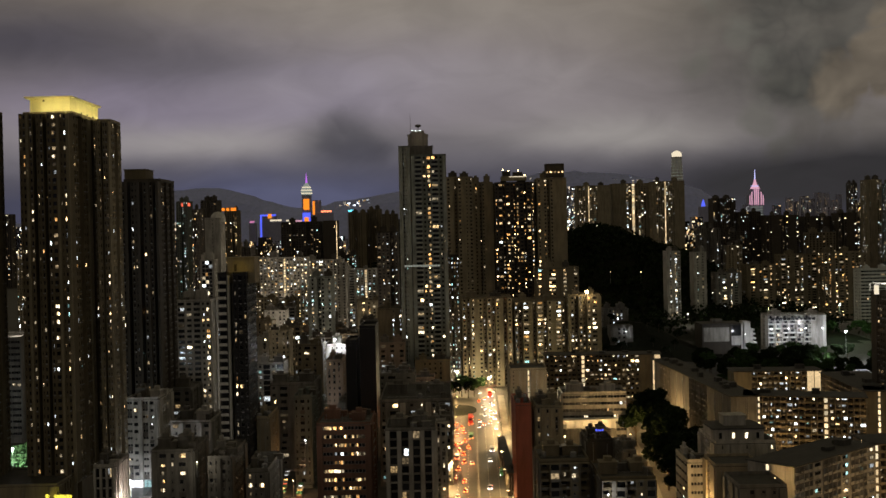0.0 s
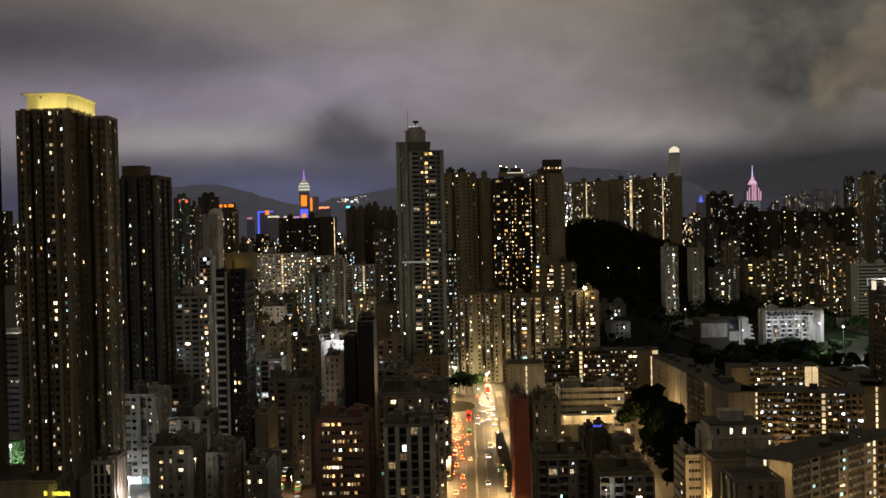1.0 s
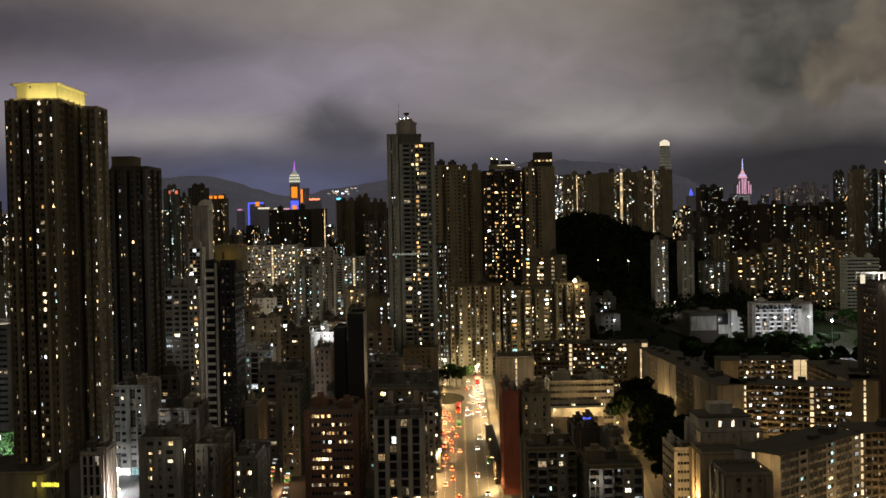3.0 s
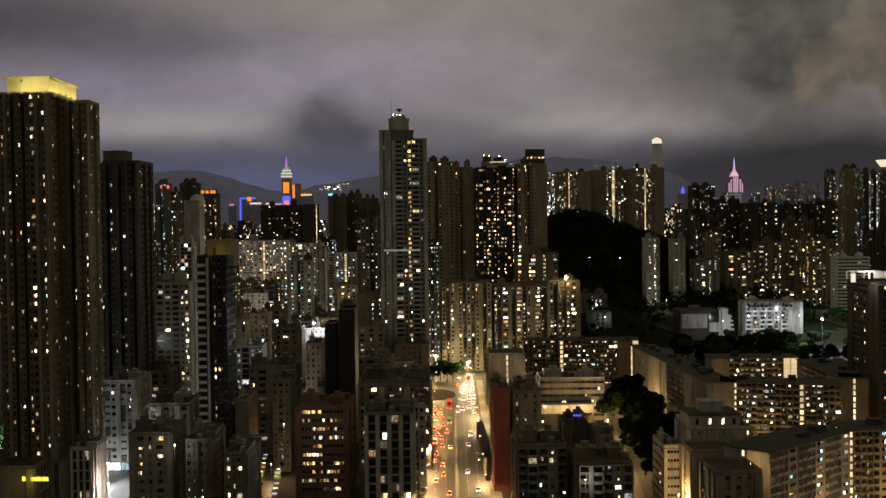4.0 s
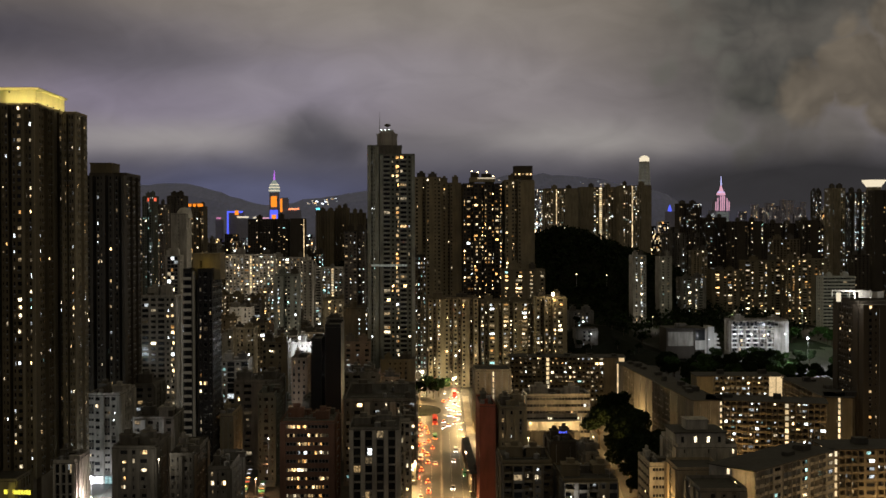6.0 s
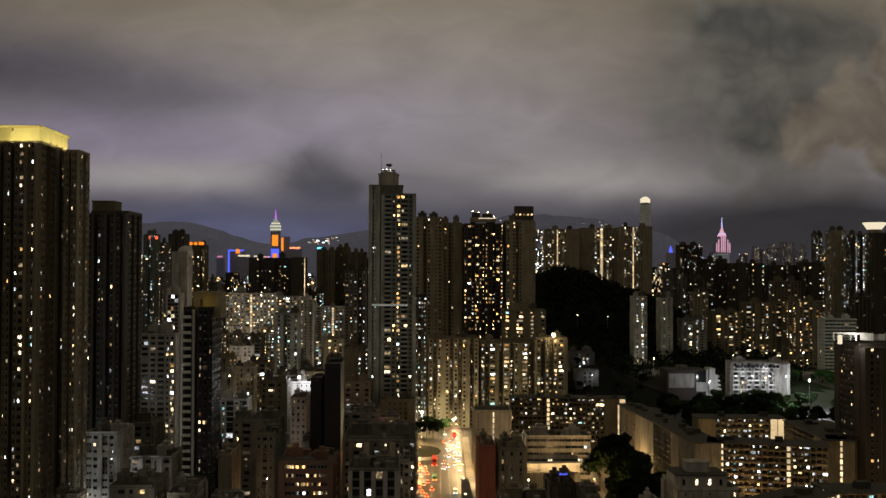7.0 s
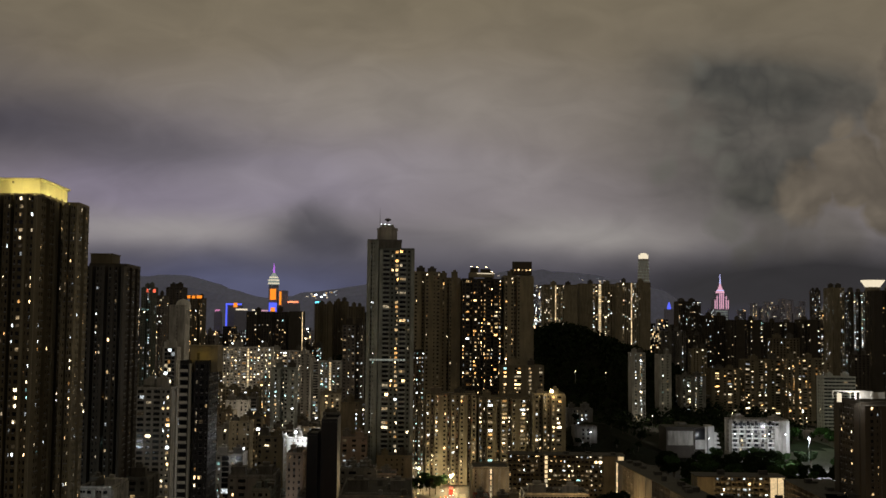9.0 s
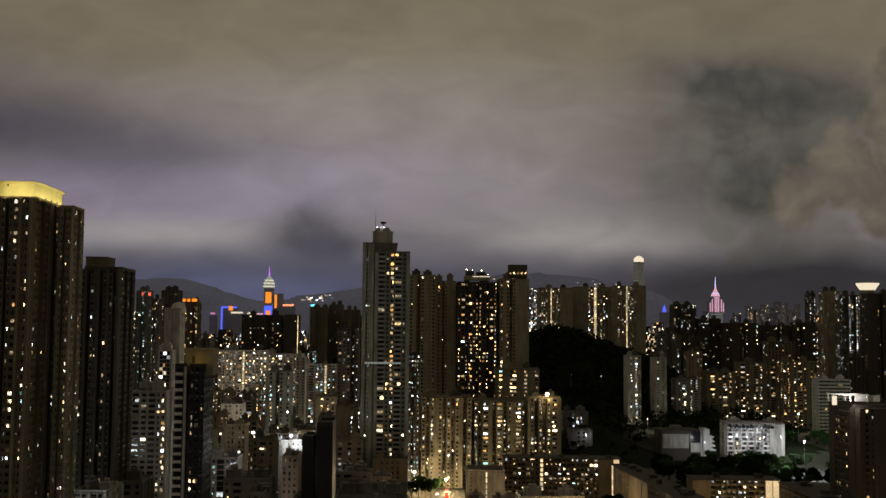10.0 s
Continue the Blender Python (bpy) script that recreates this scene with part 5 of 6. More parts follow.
bar_sign("roof_sign", "glowing yellow roof sign of plain bars", -137.2, 397, 14.2, (0.9, 0.4, 0.8, 0.5, 0.3, 0.9, 0.6, 0.8, 0.35, 0.9, 0.7), 1.6, NEON_YELLOW, -8, 0.25)
lamp("sign_light", (-137.2, 394.5, 15.2), (1.0, 0.86, 0.12), 260, 0.5)
bar_sign("roof_sign", "small glowing blue roof sign of bars", 61, 450.5, 24.6, (0.7, 0.5, 0.8, 0.6), 0.9, NEON_BLUE, 0, 0.2)
for k in range(5):
    bar_sign("wall_sign", "dark unreadable vertical lettering on the school wall", 34.9, 591.3, 30.8 - k * 2.0, (1.1, 0.5), 1.1, WALLS["dark"], 0, 0.15, WALLS["beige"])
bar_sign("roof_sign", "red glowing roof sign on a far tower", -297, 1298, 142, (6, 4, 5), 4, NEON_RED)
bar_sign("roof_sign", "orange glowing roof lights on a far slab", -287, 1498, 140.5, (4, 7, 4, 7), 4, NEON_ORANGE, 0, 2.0)


def sky_frame():
    """Lit steel frame on the roof of the dark eastern tower."""
    root = thing("roof_frame", "white-lit steel frame on the dark tower roof", "roof frame", pose(199, 506, 75.0))
    part("beam", Shape().box(-6, 10, 0, 0.5, 3.0, 3.5), WALLS["white"], root)
    part("beam", Shape().box(-6, 10, 6, 6.5, 3.0, 3.5), WALLS["white"], root)
    for x in (-6, 2, 9.5):
        part("post", Shape().box(x, x + 0.5, 0, 0.5, 0, 3.0), WALLS["white"], root)
        part("post", Shape().box(x, x + 0.5, 6, 6.5, 0, 3.0), WALLS["white"], root)
    part("billboard", Shape().box(4.5, 16, 1, 1.4, 0.2, 3.0), WALLS["white"], root)
    part("light_box", Shape().box(-6.2, -4.2, -0.3, 0.2, -1.4, 2.6), PALE_LIGHT, root, "bright pale light panel")
    lamp("roof_frame_light", (200, 503, 77), (1, 0.95, 0.85), 3500, 0.3)


sky_frame()


def amber_tower_top():
    root = thing("roof_cornice", "white-lit cornice on the amber tower", "roof cornice", pose(55, 851, 145.5))
    part("lit_edge", Shape().box(-4, 9, 0, 0.5, 0.6, 1.1), PALE_LIGHT, root)
    part("frame", Shape().box(-10, 9, 0.5, 6, -2, 1.6), WALLS["tan"], root)
    part("lift_house", Shape().box(-9, -3, 2, 9, 1.6, 5.2), WALLS["dark"], root)
    part("lift_house", Shape().box(-1, 6, 2, 9, 1.6, 4.4), WALLS["dark"], root)
    for x, z in ((-8.5, 6.2), (-4.0, 5.4), (7.6, 2.4), (3.0, 5.6)):
        part("roof_lamp", Shape().ring(((0.02, z - 0.5), (0.55, z), (0.02, z + 0.5)), 8, (x, 3)), LAMP_WARM, root)
        part("lamp_stem", Shape().box(x - 0.08, x + 0.08, 2.9, 3.1, 1.6, z - 0.4), STEEL, root)
    root = thing("roof_cornice", "row of small amber roof lamps", "roof cornice", pose(84, 847, 147.5))
    part("frame", Shape().box(-6, 8, 1, 10, -2, 8), WALLS["dark"], root)
    for k in range(5):
        part("roof_lamp", Shape().box(-5.5 + k * 2.9, -4.3 + k * 2.9, 0.4, 0.9, 1.0, 2.2), WARM, root)
    root = thing("lantern_dome", "glowing white flared cap of a far tower", "roof lantern", pose(597, 1440, 163))
    part("cap", Shape().ring(((9, 0), (14, 7), (15, 9)), 16), PALE_LIGHT, root)
    part("neck", Shape().ring(((9, -12), (9, 0)), 16), WALLS["tan"], root)


amber_tower_top()

# ---------------------------------------------------------------- far landmarks and ridge


def far_landmarks():
    # spired tower with an orange panel
    root = thing("landmark_tower", "far spired tower with orange panel and violet mast", "skyscraper", pose(-516, 4300, 0))
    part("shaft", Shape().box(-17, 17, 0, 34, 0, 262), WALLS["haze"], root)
    part("light_panel", Shape().box(-11, 11, -1.5, -0.2, 205, 246), NEON_ORANGE, root, "orange glowing facade panel")
    part("light_panel", Shape().box(-8, 8, -2.2, -0.2, 150, 176), NEON_ORANGE, root, "orange glowing facade panel")
    part("light_band", Shape().box(-15, 15, -2, -0.2, 176, 194), NEON_BLUE, root, "blue light band")
    part("light_line", Shape().box(-15, -9, -2, -0.2, 152, 176), NEON_BLUE, root)
    part("light_line", Shape().box(9, 15, -2, -0.2, 152, 176), NEON_BLUE, root)
    part("crown", Shape().ring(((20, 262), (21, 276), (16, 290), (7, 304), (4, 308)), 8, (0, 16)), FACADE_DIM, root, "pale lit pyramid crown")
    for z, r in ((266, 21.5), (278, 21), (289, 17)):
        part("light_band", Shape().ring(((r, z), (r, z + 3.5)), 8, (0, 16)), PALE_LIGHT, root)
    part("mast", Shape().ring(((4, 308), (0.6, 345)), 8, (0, 16)), NEON_VIOLET, root, "violet lit mast")
    # rounded top tower
    root = thing("landmark_tower", "tall far tower with a lit rounded crown", "skyscraper", pose(921, 4400, 0))
    part("shaft", Shape().ring(((25, 0), (25, 270), (22, 340), (20, 384)), 16, (0, 24)), WALLS["white"], root)
    part("crown", Shape().ring(((18, 384), (18, 392), (16, 400), (11, 406), (0.5, 409)), 16, (0, 24)), PALE_LIGHT, root, "pale lit crown")
    for k in range(10):
        t = k * 2 * math.pi / 10
        part("crown_fin", Shape().box(18.5 * math.cos(t) - 0.9, 18.5 * math.cos(t) + 0.9, 24 + 18.5 * math.sin(t) - 0.9, 24 + 18.5 * math.sin(t) + 0.9, 380, 400), PALE_LIGHT, root)
    for k in range(16):
        z = 190 + k * 12
        part("light_band", Shape().ring(((25.3 - max(0, z - 270) * 0.045, z), (25.2 - max(0, z - 270) * 0.045, z + 1.2)), 16, (0, 24)), FACADE_DIM, root)
    # tapered violet tower
    root = thing("landmark_tower", "far stepped tower outlined in pale pink light", "skyscraper", pose(1224, 4400, 0))
    part("shaft", Shape().box(-28, 28, 0, 50, 0, 232), WALLS["haze"], root)
    part("step", Shape().box(-19, 19, 4, 40, 232, 252), WALLS["haze"], root)
    for x in (-26, -18, -7, 0, 7, 18, 26):
        top = 250 if abs(x) < 12 else 240 if abs(x) < 20 else 226
        part("light_line", Shape().box(x - 1.8, x + 1.8, -1.5, -0.2, 190, top), PINK_PALE, root, "pale pink line of light")
    for z in (150, 160, 170, 180):
        part("light_band", Shape().box(-24, 24, -1.5, -0.2, z, z + 2.5), FACADE_DIM, root)
    part("cap", Shape().ring(((19, 252), (17, 258), (8, 272), (4, 284), (3, 290)), 8, (0, 20)), PINK_PALE, root, "pale lit cap")
    part("light_band", Shape().ring(((15, 262), (14.5, 265)), 8, (0, 20)), LILAC, root)
    part("mast", Shape().ring(((3, 290), (0.8, 328)), 8, (0, 20)), LILAC, root, "pale lilac lit mast")
    # small blue topped tower
    root = thing("landmark_tower", "small far tower with a blue lit cap", "skyscraper", pose(985, 4250, 0))
    part("shaft", Shape().box(-16, 16, 0, 30, 0, 185), WALLS["haze"], root)
    part("cap", Shape().ring(((8, 185), (6, 198), (1, 212)), 8, (0, 14)), NEON_BLUE, root, "blue lit cap")
    # harbour blocks with coloured outlines
    root = thing("harbour_block", "far office block outlined in blue light", "skyscraper", pose(-646, 4200, 0))
    part("wall", Shape().box(-30, 28, 0, 30, 0, 186), WALLS["haze"], root)
    part("light_line", Shape().box(-31, -25, -2, -0.2, 80, 186), NEON_BLUE, root)
    part("light_line", Shape().box(-31, 28, -2, -0.2, 182, 188), NEON_BLUE, root)
    part("light_panel", Shape().box(-2, 12, -2.6, -2.1, 174, 190), NEON_ORANGE, root)
    root = thing("harbour_block", "far block with a wide white roof sign", "skyscraper", pose(-612, 4150, 0))
    part("wall", Shape().box(-24, 24, 0, 30, 0, 160), WALLS["haze"], root)
    part("sign", Shape().box(-20, 22, -1.5, -0.2, 162, 168), PALE_LIGHT, root)
    for x, z, w, mat, words in ((-435, 192, 40, NEON_CORAL, "coral"), (-338, 192, 28, NEON_CYAN, "cyan"), (-541, 158, 26, PINK_PALE, "pale pink"), (-576, 160, 22, PALE_LIGHT, "pale"), (-790, 150, 24, NEON_CORAL, "coral"), (-715, 158, 18, NEON_PINK, "pink"), (469, 218, 26, PALE_LIGHT, "bright white")):
        root = thing("harbour_block", "far harbour block with a %s lit roof sign" % words, "skyscraper", pose(x, 4250, 0))
        part("wall", Shape().box(-w / 2 - 4, w / 2 + 4, 0, 30, 0, z - 1), WALLS["haze"], root)
        for k in range(4):
            q = -w / 2 + k * w / 4
            part("sign_bar", Shape().box(q, q + w / 4 - 1.0, -1.5, -0.2, z + 1 + k % 2, z + 8 - (k + 1) % 2), mat, root)
    root = thing("harbour_block", "far tower with an orange lit edge", "skyscraper", pose(-480, 4280, 0))
    part("wall", Shape().box(-10, 20, 0, 30, 0, 240), WALLS["haze"], root)
    part("light_line", Shape().box(-10, -2, -1.5, -0.2, 186, 236), NEON_ORANGE, root)


far_landmarks()
# The blue of the air in between is put into this hillside colour.
HAZE_TINT = material("haze_tinted_hillside", (0.37, 0.42, 0.74), stain=0.05, scale=0.02, bump=0, vary=0)


def ridge():
    """The mountain behind the harbour, its top lost in cloud."""
    def height(x):
        u = x / 4700
        top = 190 + 130 * math.exp(-((u + 0.21) / 0.07) ** 2) + 62 * math.exp(-((u + 0.05) / 0.05) ** 2) + 170 * math.exp(-((u - 0.12) / 0.13) ** 2) - 95 * min(1.0, max(0.0, (u - 0.22) / 0.08))
        return top + 26 * noise.noise((x * 0.004, 1.7, 0)) + 10 * noise.noise((x * 0.017, 5.1, 0))

    xs = np.linspace(-3000, 3000, 161)
    verts, faces = [], []
    for i, x in enumerate(xs):
        top = height(x)
        for k, (yy, f) in enumerate(((4500, 0.0), (4600, 0.45), (4700, 0.85), (4760, 1.0), (4880, 0.0))):
            verts.append((x, yy + 20 * noise.noise((x * 0.01, k, 0)), top * f))
    for i in range(len(xs) - 1):
        for k in range(4):
            a = i * 5 + k
            faces.append((a, a + 5, a + 6, a + 1))
    me = bpy.data.meshes.new("mountain")
    me.from_pydata(verts, [], faces)
    me.materials.append(HAZE_TINT)
    tagged(new("mountain", me), "hazy dark mountain ridge behind the harbour", "mountain", kind="structure")
    rng = random.Random(5)
    proto = None
    for i in range(64):
        u = rng.choice((rng.uniform(0.03, 0.12), rng.uniform(0.15, 0.215), rng.uniform(-0.09, -0.04)))
        y = rng.uniform(4705, 4752)
        z = height(u * y) * (0.85 + 0.15 * (y - 4700) / 60) - 3
        mat = rng.choice((PALE_LIGHT, PALE_LIGHT, WHITE, WARM))
        root = thing("hillside_house", "tiny lit house high on the far hillside", "house", pose(u * y, y, z), "lit houses on the far hillside")
        w = rng.uniform(5, 14)
        part("wall", Shape().box(-w / 2, w / 2, 0.2, 14, -24, 8), HAZE_TINT, root)
        part("window", Shape().box(-w / 2 + 1, w / 2 - 1, 0, 0.2, 1, rng.uniform(3, 7)), mat, root)


ridge()

# ---------------------------------------------------------------- trees


def leaves(rng, blobs, count, size):
    """A crown of many small leaf sprays, scattered through several overlapping lobes."""
    c, r = np.array([b[:3] for b in blobs]), np.array([b[3] for b in blobs])
    g = np.random.default_rng(rng.randint(0, 9999))
    k = g.choice(len(blobs), count, p=r ** 2 / (r ** 2).sum())
    d = g.normal(size=(count, 3))
    d /= np.linalg.norm(d, axis=1)[:, None]
    p = c[k] + d * (r[k] * g.uniform(0.55, 1.08, count) ** 0.6)[:, None] * np.array((1, 1, 0.8))
    a, b = g.normal(size=(count, 3)), g.normal(size=(count, 3))
    a /= np.linalg.norm(a, axis=1)[:, None]
    b = np.cross(a, b)
    b /= np.linalg.norm(b, axis=1)[:, None]
    s = size * g.uniform(0.5, 1.3, count)[:, None]
    q = np.stack((p - a * s - b * s * 0.5, p + a * s - b * s * 0.3, p + a * s * 0.8 + b * s * 0.5, p - a * s * 0.7 + b * s * 0.6), 1)
    me = bpy.data.meshes.new("crown")
    me.from_pydata(q.reshape(-1, 3).tolist(), [], np.arange(count * 4).reshape(-1, 4).tolist())
    return me


def tree_proto(rng, h, mat, label, group):
    root = thing("tree", label, "tree", pose(0, 0, -60), group)
    t = Shape().tube((0, 0, 0), (0.1, 0.05, h * 0.45), h * 0.022, h * 0.014, 8)
    blobs = [(0, 0, h * 0.72, h * 0.22)]
    for i in range(7):
        a = i * 2.4 + rng.uniform(-0.4, 0.4)
        e = (math.cos(a) * h * rng.uniform(0.14, 0.28), math.sin(a) * h * rng.uniform(0.14, 0.28), h * rng.uniform(0.5, 0.85))
        t.tube((0.05, 0.02, h * rng.uniform(0.25, 0.44)), e, h * 0.010, h * 0.004, 5)
        blobs.append((*e, h * rng.uniform(0.10, 0.17)))
    part("trunk", t, BARK, root)
    me = leaves(rng, blobs, 2200, h * 0.036)
    me.materials.append(mat)
    part("crown", me, None, root)
    return root


def plant_trees():
    rng = random.Random(3)
    kinds = [tree_proto(rng, 10, LEAF, "leafy green street tree with a broad crown", "city trees") for i in range(2)]
    kinds += [tree_proto(rng, 10, LEAF_DARK, "tree with a dense ragged crown of shade-dark leaves", "city trees") for i in range(2)]
    used = [False] * 4

    def put(x, y, h, k):
        m = pose(x, y, land(x, y) - 0.1, 0, 0, rng.uniform(0, 360))
        if used[k]:
            ob = copy_thing(kinds[k], m)
        else:
            ob, used[k] = kinds[k], True
            ob.matrix_basis = m
        ob.scale = (h / 10,) * 3

    for u, y, h in ((0.180, 560, 25), (0.168, 545, 20), (0.190, 520, 22), (0.197, 495, 20), (0.212, 470, 18), (0.205, 455, 15), (0.185, 500, 17), (0.221, 500, 17), (0.176, 590, 18), (0.20, 540, 20), (0.196, 452, 23), (0.205, 442, 21), (0.213, 455, 23), (0.2, 472, 25), (0.192, 492, 24), (0.219, 442, 18), (0.214, 450, 17), (0.222, 462, 17), (0.207, 430, 14), (0.198, 475, 17), (0.19, 545, 21)):
        put(u * y, y, h * 1.12, rng.choice((2, 3)))
    for u, y, h in ((0.008, 715, 12), (0.014, 722, 13), (0.020, 716, 12), (0.025, 722, 13), (0.029, 734, 12), (0.012, 735, 13), (0.017, 738, 13), (0.003, 712, 11), (0.048, 775, 9)):
        put(u * y, y, h, rng.choice((0, 1, 2)))
    for i in range(80):
        y = rng.uniform(720, 872)
        put(rng.uniform(0.222, 0.335) * y, y, rng.uniform(11, 18), rng.choice((0, 2, 3)))
    for i in range(40):
        y = rng.uniform(700, 880)
        put(rng.uniform(0.335, 0.46) * y, y, rng.uniform(9, 16), rng.choice((1, 2, 3)))
    for i in range(14):
        y = rng.uniform(965, 1040)
        put(rng.uniform(0.325, 0.39) * y, y, rng.uniform(10, 15), rng.choice((0, 1)))
    for i in range(7):
        y = rng.uniform(462, 500)
        put(rng.uniform(-0.390, -0.372) * y, y, rng.uniform(16, 21), rng.choice((0, 1)))
    for i in range(16):
        y = rng.uniform(860, 1000)
        put(rng.uniform(0.14, 0.21) * y, y, rng.uniform(7, 12), rng.choice((2, 3)))
    # woods on the two hills
    g = np.random.default_rng(8)
    for name, cx, cy, sx, sy, count, label in (("hill_woods", 205, 1300, 190, 200, 3900, "dense dark woods covering the steep hill"), ("rise_woods", -95, 1700, 130, 180, 1300, "dark woods on a low rise between towers")):
        quads = []
        for i in range(count):
            x, y = cx + g.normal() * sx * 0.6, cy + g.normal() * sy * 0.6
            z = land(x, y)
            if z < 5:
                continue
            r = g.uniform(3.5, 7.5)
            for k in range(9):
                d = g.normal(size=3)
                d /= np.linalg.norm(d)
                p = np.array((x, y, z + r * 0.7)) + d * r * np.array((1, 1, 0.8))
                a = g.normal(size=3)
                a *= g.uniform(1.2, 2.4) / np.linalg.norm(a)
                b = np.cross(a, d)
                quads.append((p - a - b * 0.5, p + a - b * 0.6, p + a * 0.7 + b * 0.8, p - a * 0.8 + b * 0.6))
        me = bpy.data.meshes.new(name)
        me.from_pydata(np.array(quads).reshape(-1, 3).tolist(), [], np.arange(len(quads) * 4).reshape(-1, 4).tolist())
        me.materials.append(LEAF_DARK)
        tagged(new(name, me), label, "woods", kind="stuff")


plant_trees()

# ---------------------------------------------------------------- vehicles
RUBBER = material("black_tyre_rubber", (0.02, 0.02, 0.02), stain=0.1)
TAIL = lamp_glow("red_tail_light", (1.0, 0.10, 0.03), 16)
HEAD = lamp_glow("white_headlight", (1.0, 0.97, 0.9), 13)
TAXI_SIGN = lamp_glow("amber_roof_light", (1.0, 0.5, 0.08), 4)


def paint(name, colour):
    return material(name, colour, rough=0.35, stain=0.06, grain=0.03, bump=0)


RED_PAINT, WHITE_PAINT, DARK_PAINT, SILVER_PAINT, GREEN_PAINT = (paint("red_car_paint", (0.45, 0.03, 0.02)), paint("white_car_paint", (0.7, 0.7, 0.68)),
    paint("dark_car_paint", (0.03, 0.03, 0.04)), paint("silver_car_paint", (0.4, 0.4, 0.42)), paint("green_van_paint", (0.06, 0.25, 0.12)))


def vehicle(name, label, mat, length, width, height, boxy, group):
    """A car, van or bus that heads along +y."""
    root = thing(name, label, "bus" if boxy > 1 else "car", pose(0, 0, -70), group)
    a, b, w = -length / 2, length / 2, width / 2
    if boxy:
        part("body", Shape().prism(((a, 0.35), (b, 0.35), (b, height * 0.55), (b - 0.3, height), (a + 0.1, height), (a, height * 0.9)), -w, w), mat, root)
        for x in (-w - 0.02, w):
            part("window", Shape().box(x, x + 0.02, a + 0.4, b - 0.6, height * 0.55, height * 0.82), CREAM if boxy > 1 else DARK, root)
        part("rear_window", Shape().box(-w * 0.8, w * 0.8, a - 0.02, a, height * 0.55, height * 0.8), DARK, root)
        part("windscreen", Shape().box(-w * 0.85, w * 0.85, b - 0.16, b - 0.1, height * 0.58, height * 0.85), DARK, root)
    else:
        part("body", Shape().prism(((a, 0.35), (b, 0.35), (b, 0.62), (b - 0.9, 0.86), (a + 0.6, 0.92), (a, 0.8)), -w, w), mat, root)
        part("cabin", Shape().prism(((a + 0.5, 0.9), (b - 1.2, 0.86), (b - 2.0, height - 0.06), (a + 1.2, height - 0.06)), -w + 0.12, w - 0.12), DARK, root)
        part("roof", Shape().box(-w + 0.16, w - 0.16, a + 1.2, b - 2.0, height - 0.06, height), mat, root)
    for x in (-w + 0.05, w - 0.25):
        for y in (a + 0.8, b - 0.85):
            s = Shape()
            k = np.linspace(0, 2 * np.pi, 10, endpoint=False)
            s.prism([(y + 0.32 * math.cos(t), 0.32 + 0.32 * math.sin(t)) for t in k], x, x + 0.2)
            part("wheel", s, RUBBER, root)
    for x in (-w + 0.08, w - 0.42):
        part("headlight", Shape().box(x, x + 0.34, b, b + 0.06, 0.52, 0.78), HEAD, root)
        part("tail_light", Shape().box(x - 0.05, x + 0.39, a - 0.06, a, 0.5, 0.9), TAIL, root)
    return root


def traffic():
    taxi = vehicle("taxi", "red taxi with lit tail lamps on the road", RED_PAINT, 4.6, 1.75, 1.5, 0, "traffic on the main road")
    part("roof_sign", Shape().box(-0.3, 0.3, -0.1, 0.1, 1.5, 1.68), TAXI_SIGN, taxi)
    pale = vehicle("car", "white saloon car with lit lamps", WHITE_PAINT, 4.6, 1.8, 1.48, 0, "traffic on the main road")
    silver = vehicle("car", "silver saloon car with lit lamps", SILVER_PAINT, 4.5, 1.8, 1.5, 0, "traffic on the main road")
    dark = vehicle("car", "dark saloon car with lit lamps", DARK_PAINT, 4.7, 1.8, 1.46, 0, "traffic on the main road")
    van = vehicle("van", "white delivery van on the road", WHITE_PAINT, 5.2, 1.9, 2.3, 1, "traffic on the main road")
    mini = vehicle("minibus", "cream and green minibus with lit windows", GREEN_PAINT, 6.8, 2.1, 2.7, 2, "traffic on the main road")
    bus = vehicle("bus", "tall red double-deck bus with lit windows", RED_PAINT, 11.5, 2.5, 4.3, 2, "traffic on the main road")
    used = set()

    def put(kind, y, off, away):
        m = pose(road_x(y) + off, y, 0.03, 0, 0, -1.4 if away else 178.6)
        if kind in used:
            copy_thing(kind, m)
        else:
            used.add(kind)
            kind.matrix_basis = m

    for kind, y, off in ((taxi, 532, -6.5), (taxi, 514, -6.2), (pale, 511, -2.6), (van, 523, -9.6), (taxi, 482, -10.2), (taxi, 474, -5.9), (taxi, 548, -4.2), (silver, 560, -8.5), (mini, 575, -3.0),
                         (taxi, 590, -6.8), (dark, 600, -10.4), (bus, 622, -3.2), (taxi, 640, -2.6), (pale, 446, -8.4), (taxi, 425, -3.0), (taxi, 700, 2.0), (silver, 405, -9.0), (taxi, 556, -10.6), (taxi, 566, -6.2), (taxi, 541, -8.6), (taxi, 498, -8.8), (pale, 582, -10.2), (taxi, 607, -8.0), (taxi, 616, -11.0), (taxi, 456, -5.4)):
        put(kind, y, off, True)
    for kind, y, off in ((pale, 516, 5.6), (mini, 487, 10.2), (silver, 461, 4.6), (dark, 494, 10.0), (van, 540, 7.0), (taxi, 612, 4.0), (taxi, 618, 7.6), (pale, 632, 10.2), (silver, 645, 5.0),
                         (taxi, 662, 8.4), (pale, 676, 4.2), (dark, 690, 8.8), (taxi, 706, 5.5), (bus, 722, 9.0), (pale, 601, 10.4), (silver, 606, 1.6), (taxi, 624, 1.8), (pale, 652, 10.8), (pale, 668, 5.2), (silver, 682, 10.6), (taxi, 640, 8.4), (pale, 735, 3.0), (silver, 430, 8.0)):
        put(kind, y, off, False)


traffic()


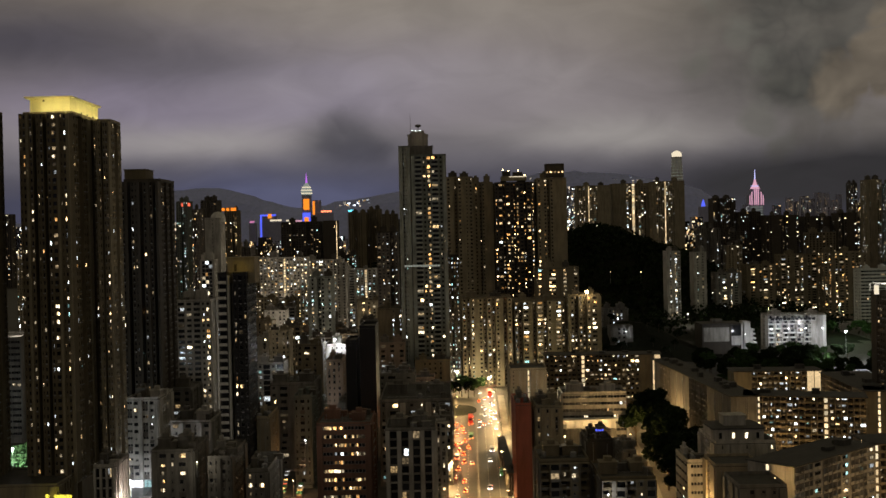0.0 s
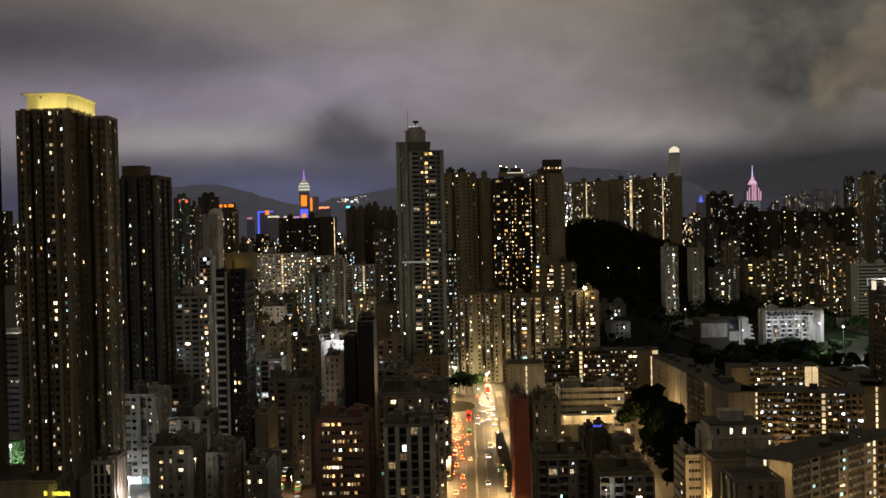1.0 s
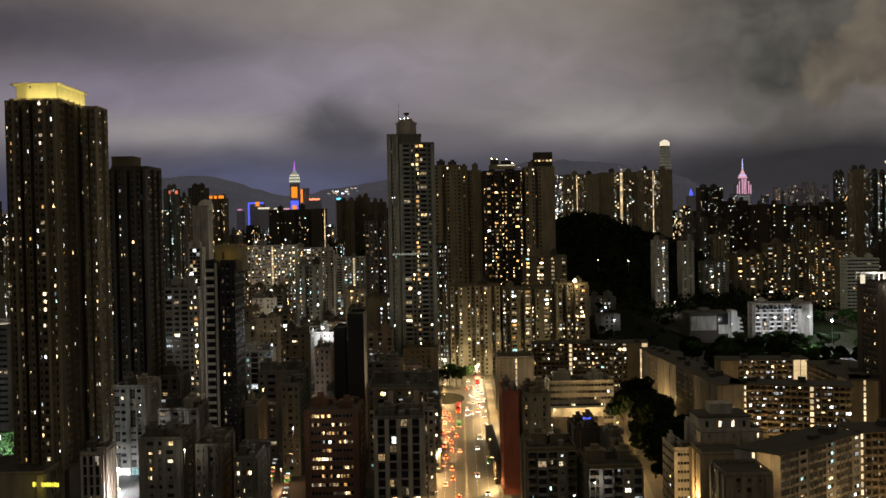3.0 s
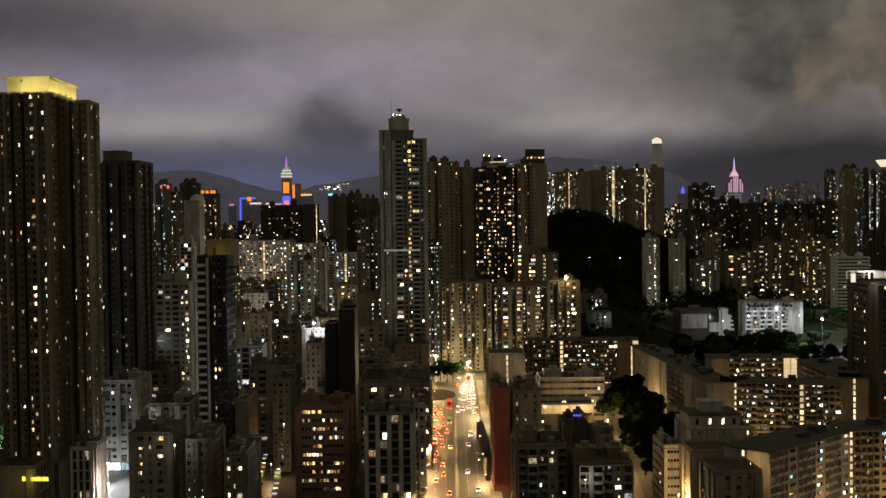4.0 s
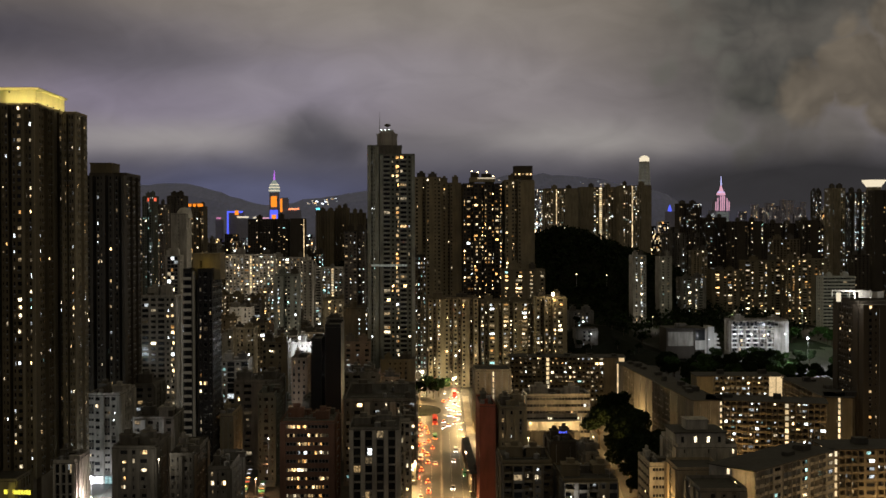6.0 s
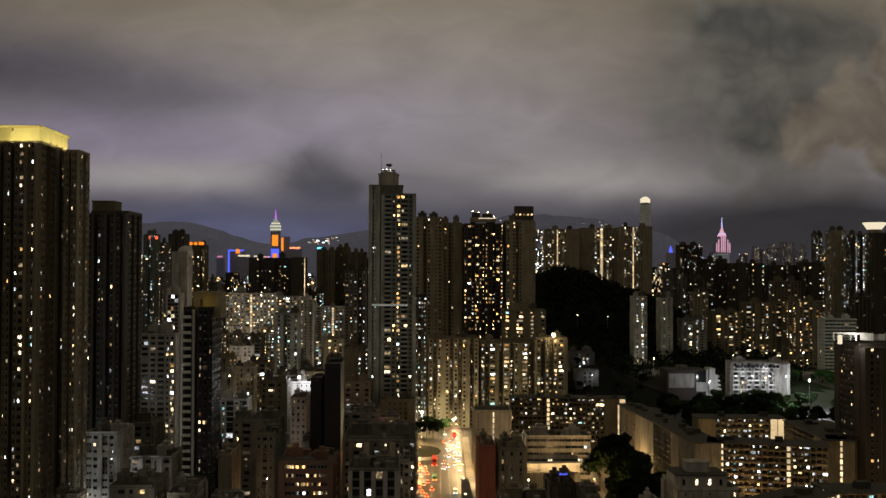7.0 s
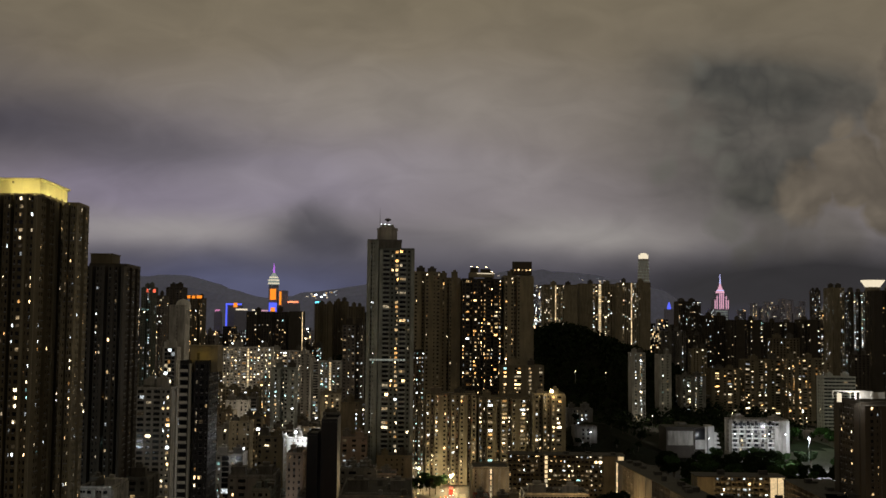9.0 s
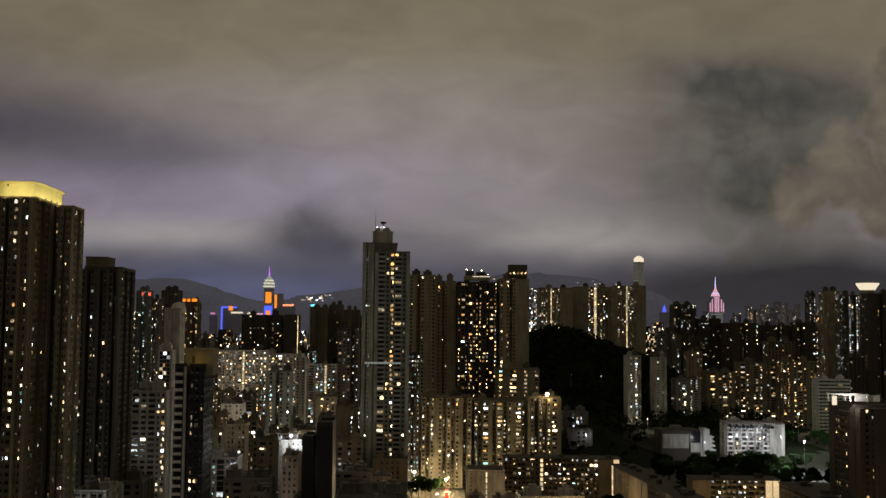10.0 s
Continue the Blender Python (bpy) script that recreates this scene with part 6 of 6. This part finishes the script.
def shop_fronts():
    """Bright glazed shops at the foot of the market street."""
    for x, y, w, mat, words in ((-131.5, 476.6, 5, LAMP_SHOP, "white"), (-126.2, 476.6, 4.2, CYAN_SHOP, "pale cyan"), (-136.5, 476.6, 4, LAMP_SHOP, "white"), (28.6, 446, 3, LAMP_SHOP, "white"), (29.4, 470, 3, WARM, "warm")):
        root = thing("corner_shop", "%s glowing shop front under a canopy" % words, "shop", pose(x, y, 0.05))
        part("glazing", Shape().box(-w / 2, w / 2, 0, 0.3, 0.1, 3.4), mat, root)
        part("canopy", Shape().box(-w / 2 - 0.2, w / 2 + 0.2, -1.4, 0.3, 3.5, 3.7), STEEL, root)
        for k in range(4):
            part("mullion", Shape().box(-w / 2 + k * w / 3 - 0.06, -w / 2 + k * w / 3 + 0.06, -0.05, 0, 0.1, 3.4), FRAME, root)


LAMP_SHOP = glow("lit_shop_interior", (0.95, 0.97, 1.0), 2.4, spread=0.2, cloth=0.6)
CYAN_SHOP = glow("lit_cyan_shop_interior", (0.55, 0.92, 0.95), 2.0, spread=0.2, cloth=0.6)
shop_fronts()


def market_stalls():
    """Small lit stalls along the narrow alley."""
    rng = random.Random(21)
    cloths = [WALLS["red"], GREEN_PAINT, WALLS["white"], DARK_PAINT]
    glows = [WARM, LAMP_SHOP, ORANGE, NEON_RED, CREAM, WARM]
    for i in range(34):
        y = 392 + i * 4.2
        side = -1 if i % 2 else 1
        x = -57.5 - 0.092 * (y - 392) + side * 3.4
        root = thing("market_stall", "small lit market stall under a canvas awning", "market stall", pose(x, y, 0.03, 0, 0, rng.uniform(-8, 8)), "market stalls of the alley")
        w = rng.uniform(1.6, 2.4)
        part("counter", Shape().box(-w / 2, w / 2, -0.7, 0.7, 0, 0.85), PLANT, root)
        part("awning", Shape().prism(((-1.1, 2.1), (1.0, 2.6), (1.0, 2.66), (-1.1, 2.16)), -w / 2 - 0.2, w / 2 + 0.2), rng.choice(cloths), root)
        part("light_box", Shape().box(-w * 0.42, w * 0.42, -1.14, -1.06, 1.5, rng.uniform(1.8, 2.08)), rng.choice(glows), root)
        for px in (-w / 2, w / 2 - 0.06):
            part("post", Shape().box(px, px + 0.06, 0.7, 0.76, 0, 2.5), STEEL, root)


market_stalls()


def school_hall():
    """Hall beside the school: a dark box that frames a pale panel, a glazed corner and a white stepped stair block."""
    root = thing("school_hall", "dark-framed low hall with a glazed corner and white stair", "hall", pose(219, 890, 11))
    part("body", Shape().box(-16, 15, 0.6, 26, -6, 17.5), WALLS["dark"], root)
    part("roof", Shape().box(-16.6, 15.6, -0.4, 26.5, 17.5, 18.1), ROOF, root)
    part("panel", Shape().box(-15, 5.6, 0.2, 0.6, 4.0, 15.2), WALLS["pale"], root, "pale grey blank panel")
    for a in ((-16, 7, 15.2, 16.6), (-16, -15, 2, 15.2), (5.6, 7, 2, 15.2)):
        part("frame", Shape().box(a[0], a[1], -0.3, 0.6, a[2], a[3]), WALLS["dark"], root)
    for k in range(3):
        part("glazing", Shape().box(7.2 + k * 2.6, 9.6 + k * 2.6, 0.1, 0.55, 8.6, 16.4), DARK, root, "dark blue glass")
        part("infill", Shape().box(7.2 + k * 2.6, 9.6 + k * 2.6, 0.0, 0.55, 1.0, 8.2), WALLS["white"], root, "white painted panel")
    part("fin", Shape().box(14.8, 16.0, -0.5, 4, -6, 18.6), WALLS["white"], root)
    part("stair_wall", Shape().box(17, 24, 0, 14, -6, 14.0).box(17, 22, 0, 14, 14, 19.2), WALLS["white"], root, "white painted stair wall")
    for k in range(4):
        part("landing", Shape().box(22, 27 - k * 0.6, -0.4, 10, 2.0 + k * 3.4, 3.3 + k * 3.4), WALLS["white"], root)
    part("lift_house", Shape().box(-6, 2, 8, 16, 18.1, 21), WALLS["grey"], root)
    band = thing("glazed_band", "strip of dark glass along the school top floor", "window band", pose(278.5, 902.3, 29.6))
    for k in range(11):
        part("pane", Shape().box(-18 + k * 3.3, -15.1 + k * 3.3, 0, 0.12, 0, 2.2), DARK, band)
    part("sill", Shape().box(-18.3, 18.3, -0.25, 0.2, -0.35, 0), WALLS["white"], band)


school_hall()


def canteen():
    """Lit open ground floor under the pale banded block, and its canopy."""
    root = thing("canteen", "warm lit open hall under a flat canopy", "hall", pose(66.5, 541.5, 0))
    part("base", Shape().box(-13, 15, 0, 3, 0, 9.4), WALLS["grey"], root)
    part("canopy", Shape().box(-13.5, 15.5, -2.6, 3, 14.2, 14.6), WALLS["white"], root)
    part("back_wall", Shape().box(-13, 15, 2.6, 3, 9.4, 14.2), WALLS["white"], root)
    for k in range(8):
        part("column", Shape().box(-13 + k * 3.9, -12.6 + k * 3.9, -0.2, 0.2, 9.4, 14.2), WALLS["white"], root)
    for k in range(7):
        part("light_strip", Shape().box(-12 + k * 3.9, -10.2 + k * 3.9, 0.6, 0.9, 14.0, 14.18), LAMP_WARM, root)
    for k in range(3):
        lamp("canteen_light", (58 + k * 8.5, 541.0, 13.6), STREET_WARM, 420, 0.4)
    lamp("forecourt_light", (84, 556, 12), STREET_WARM, 6000, 0.3)


canteen()
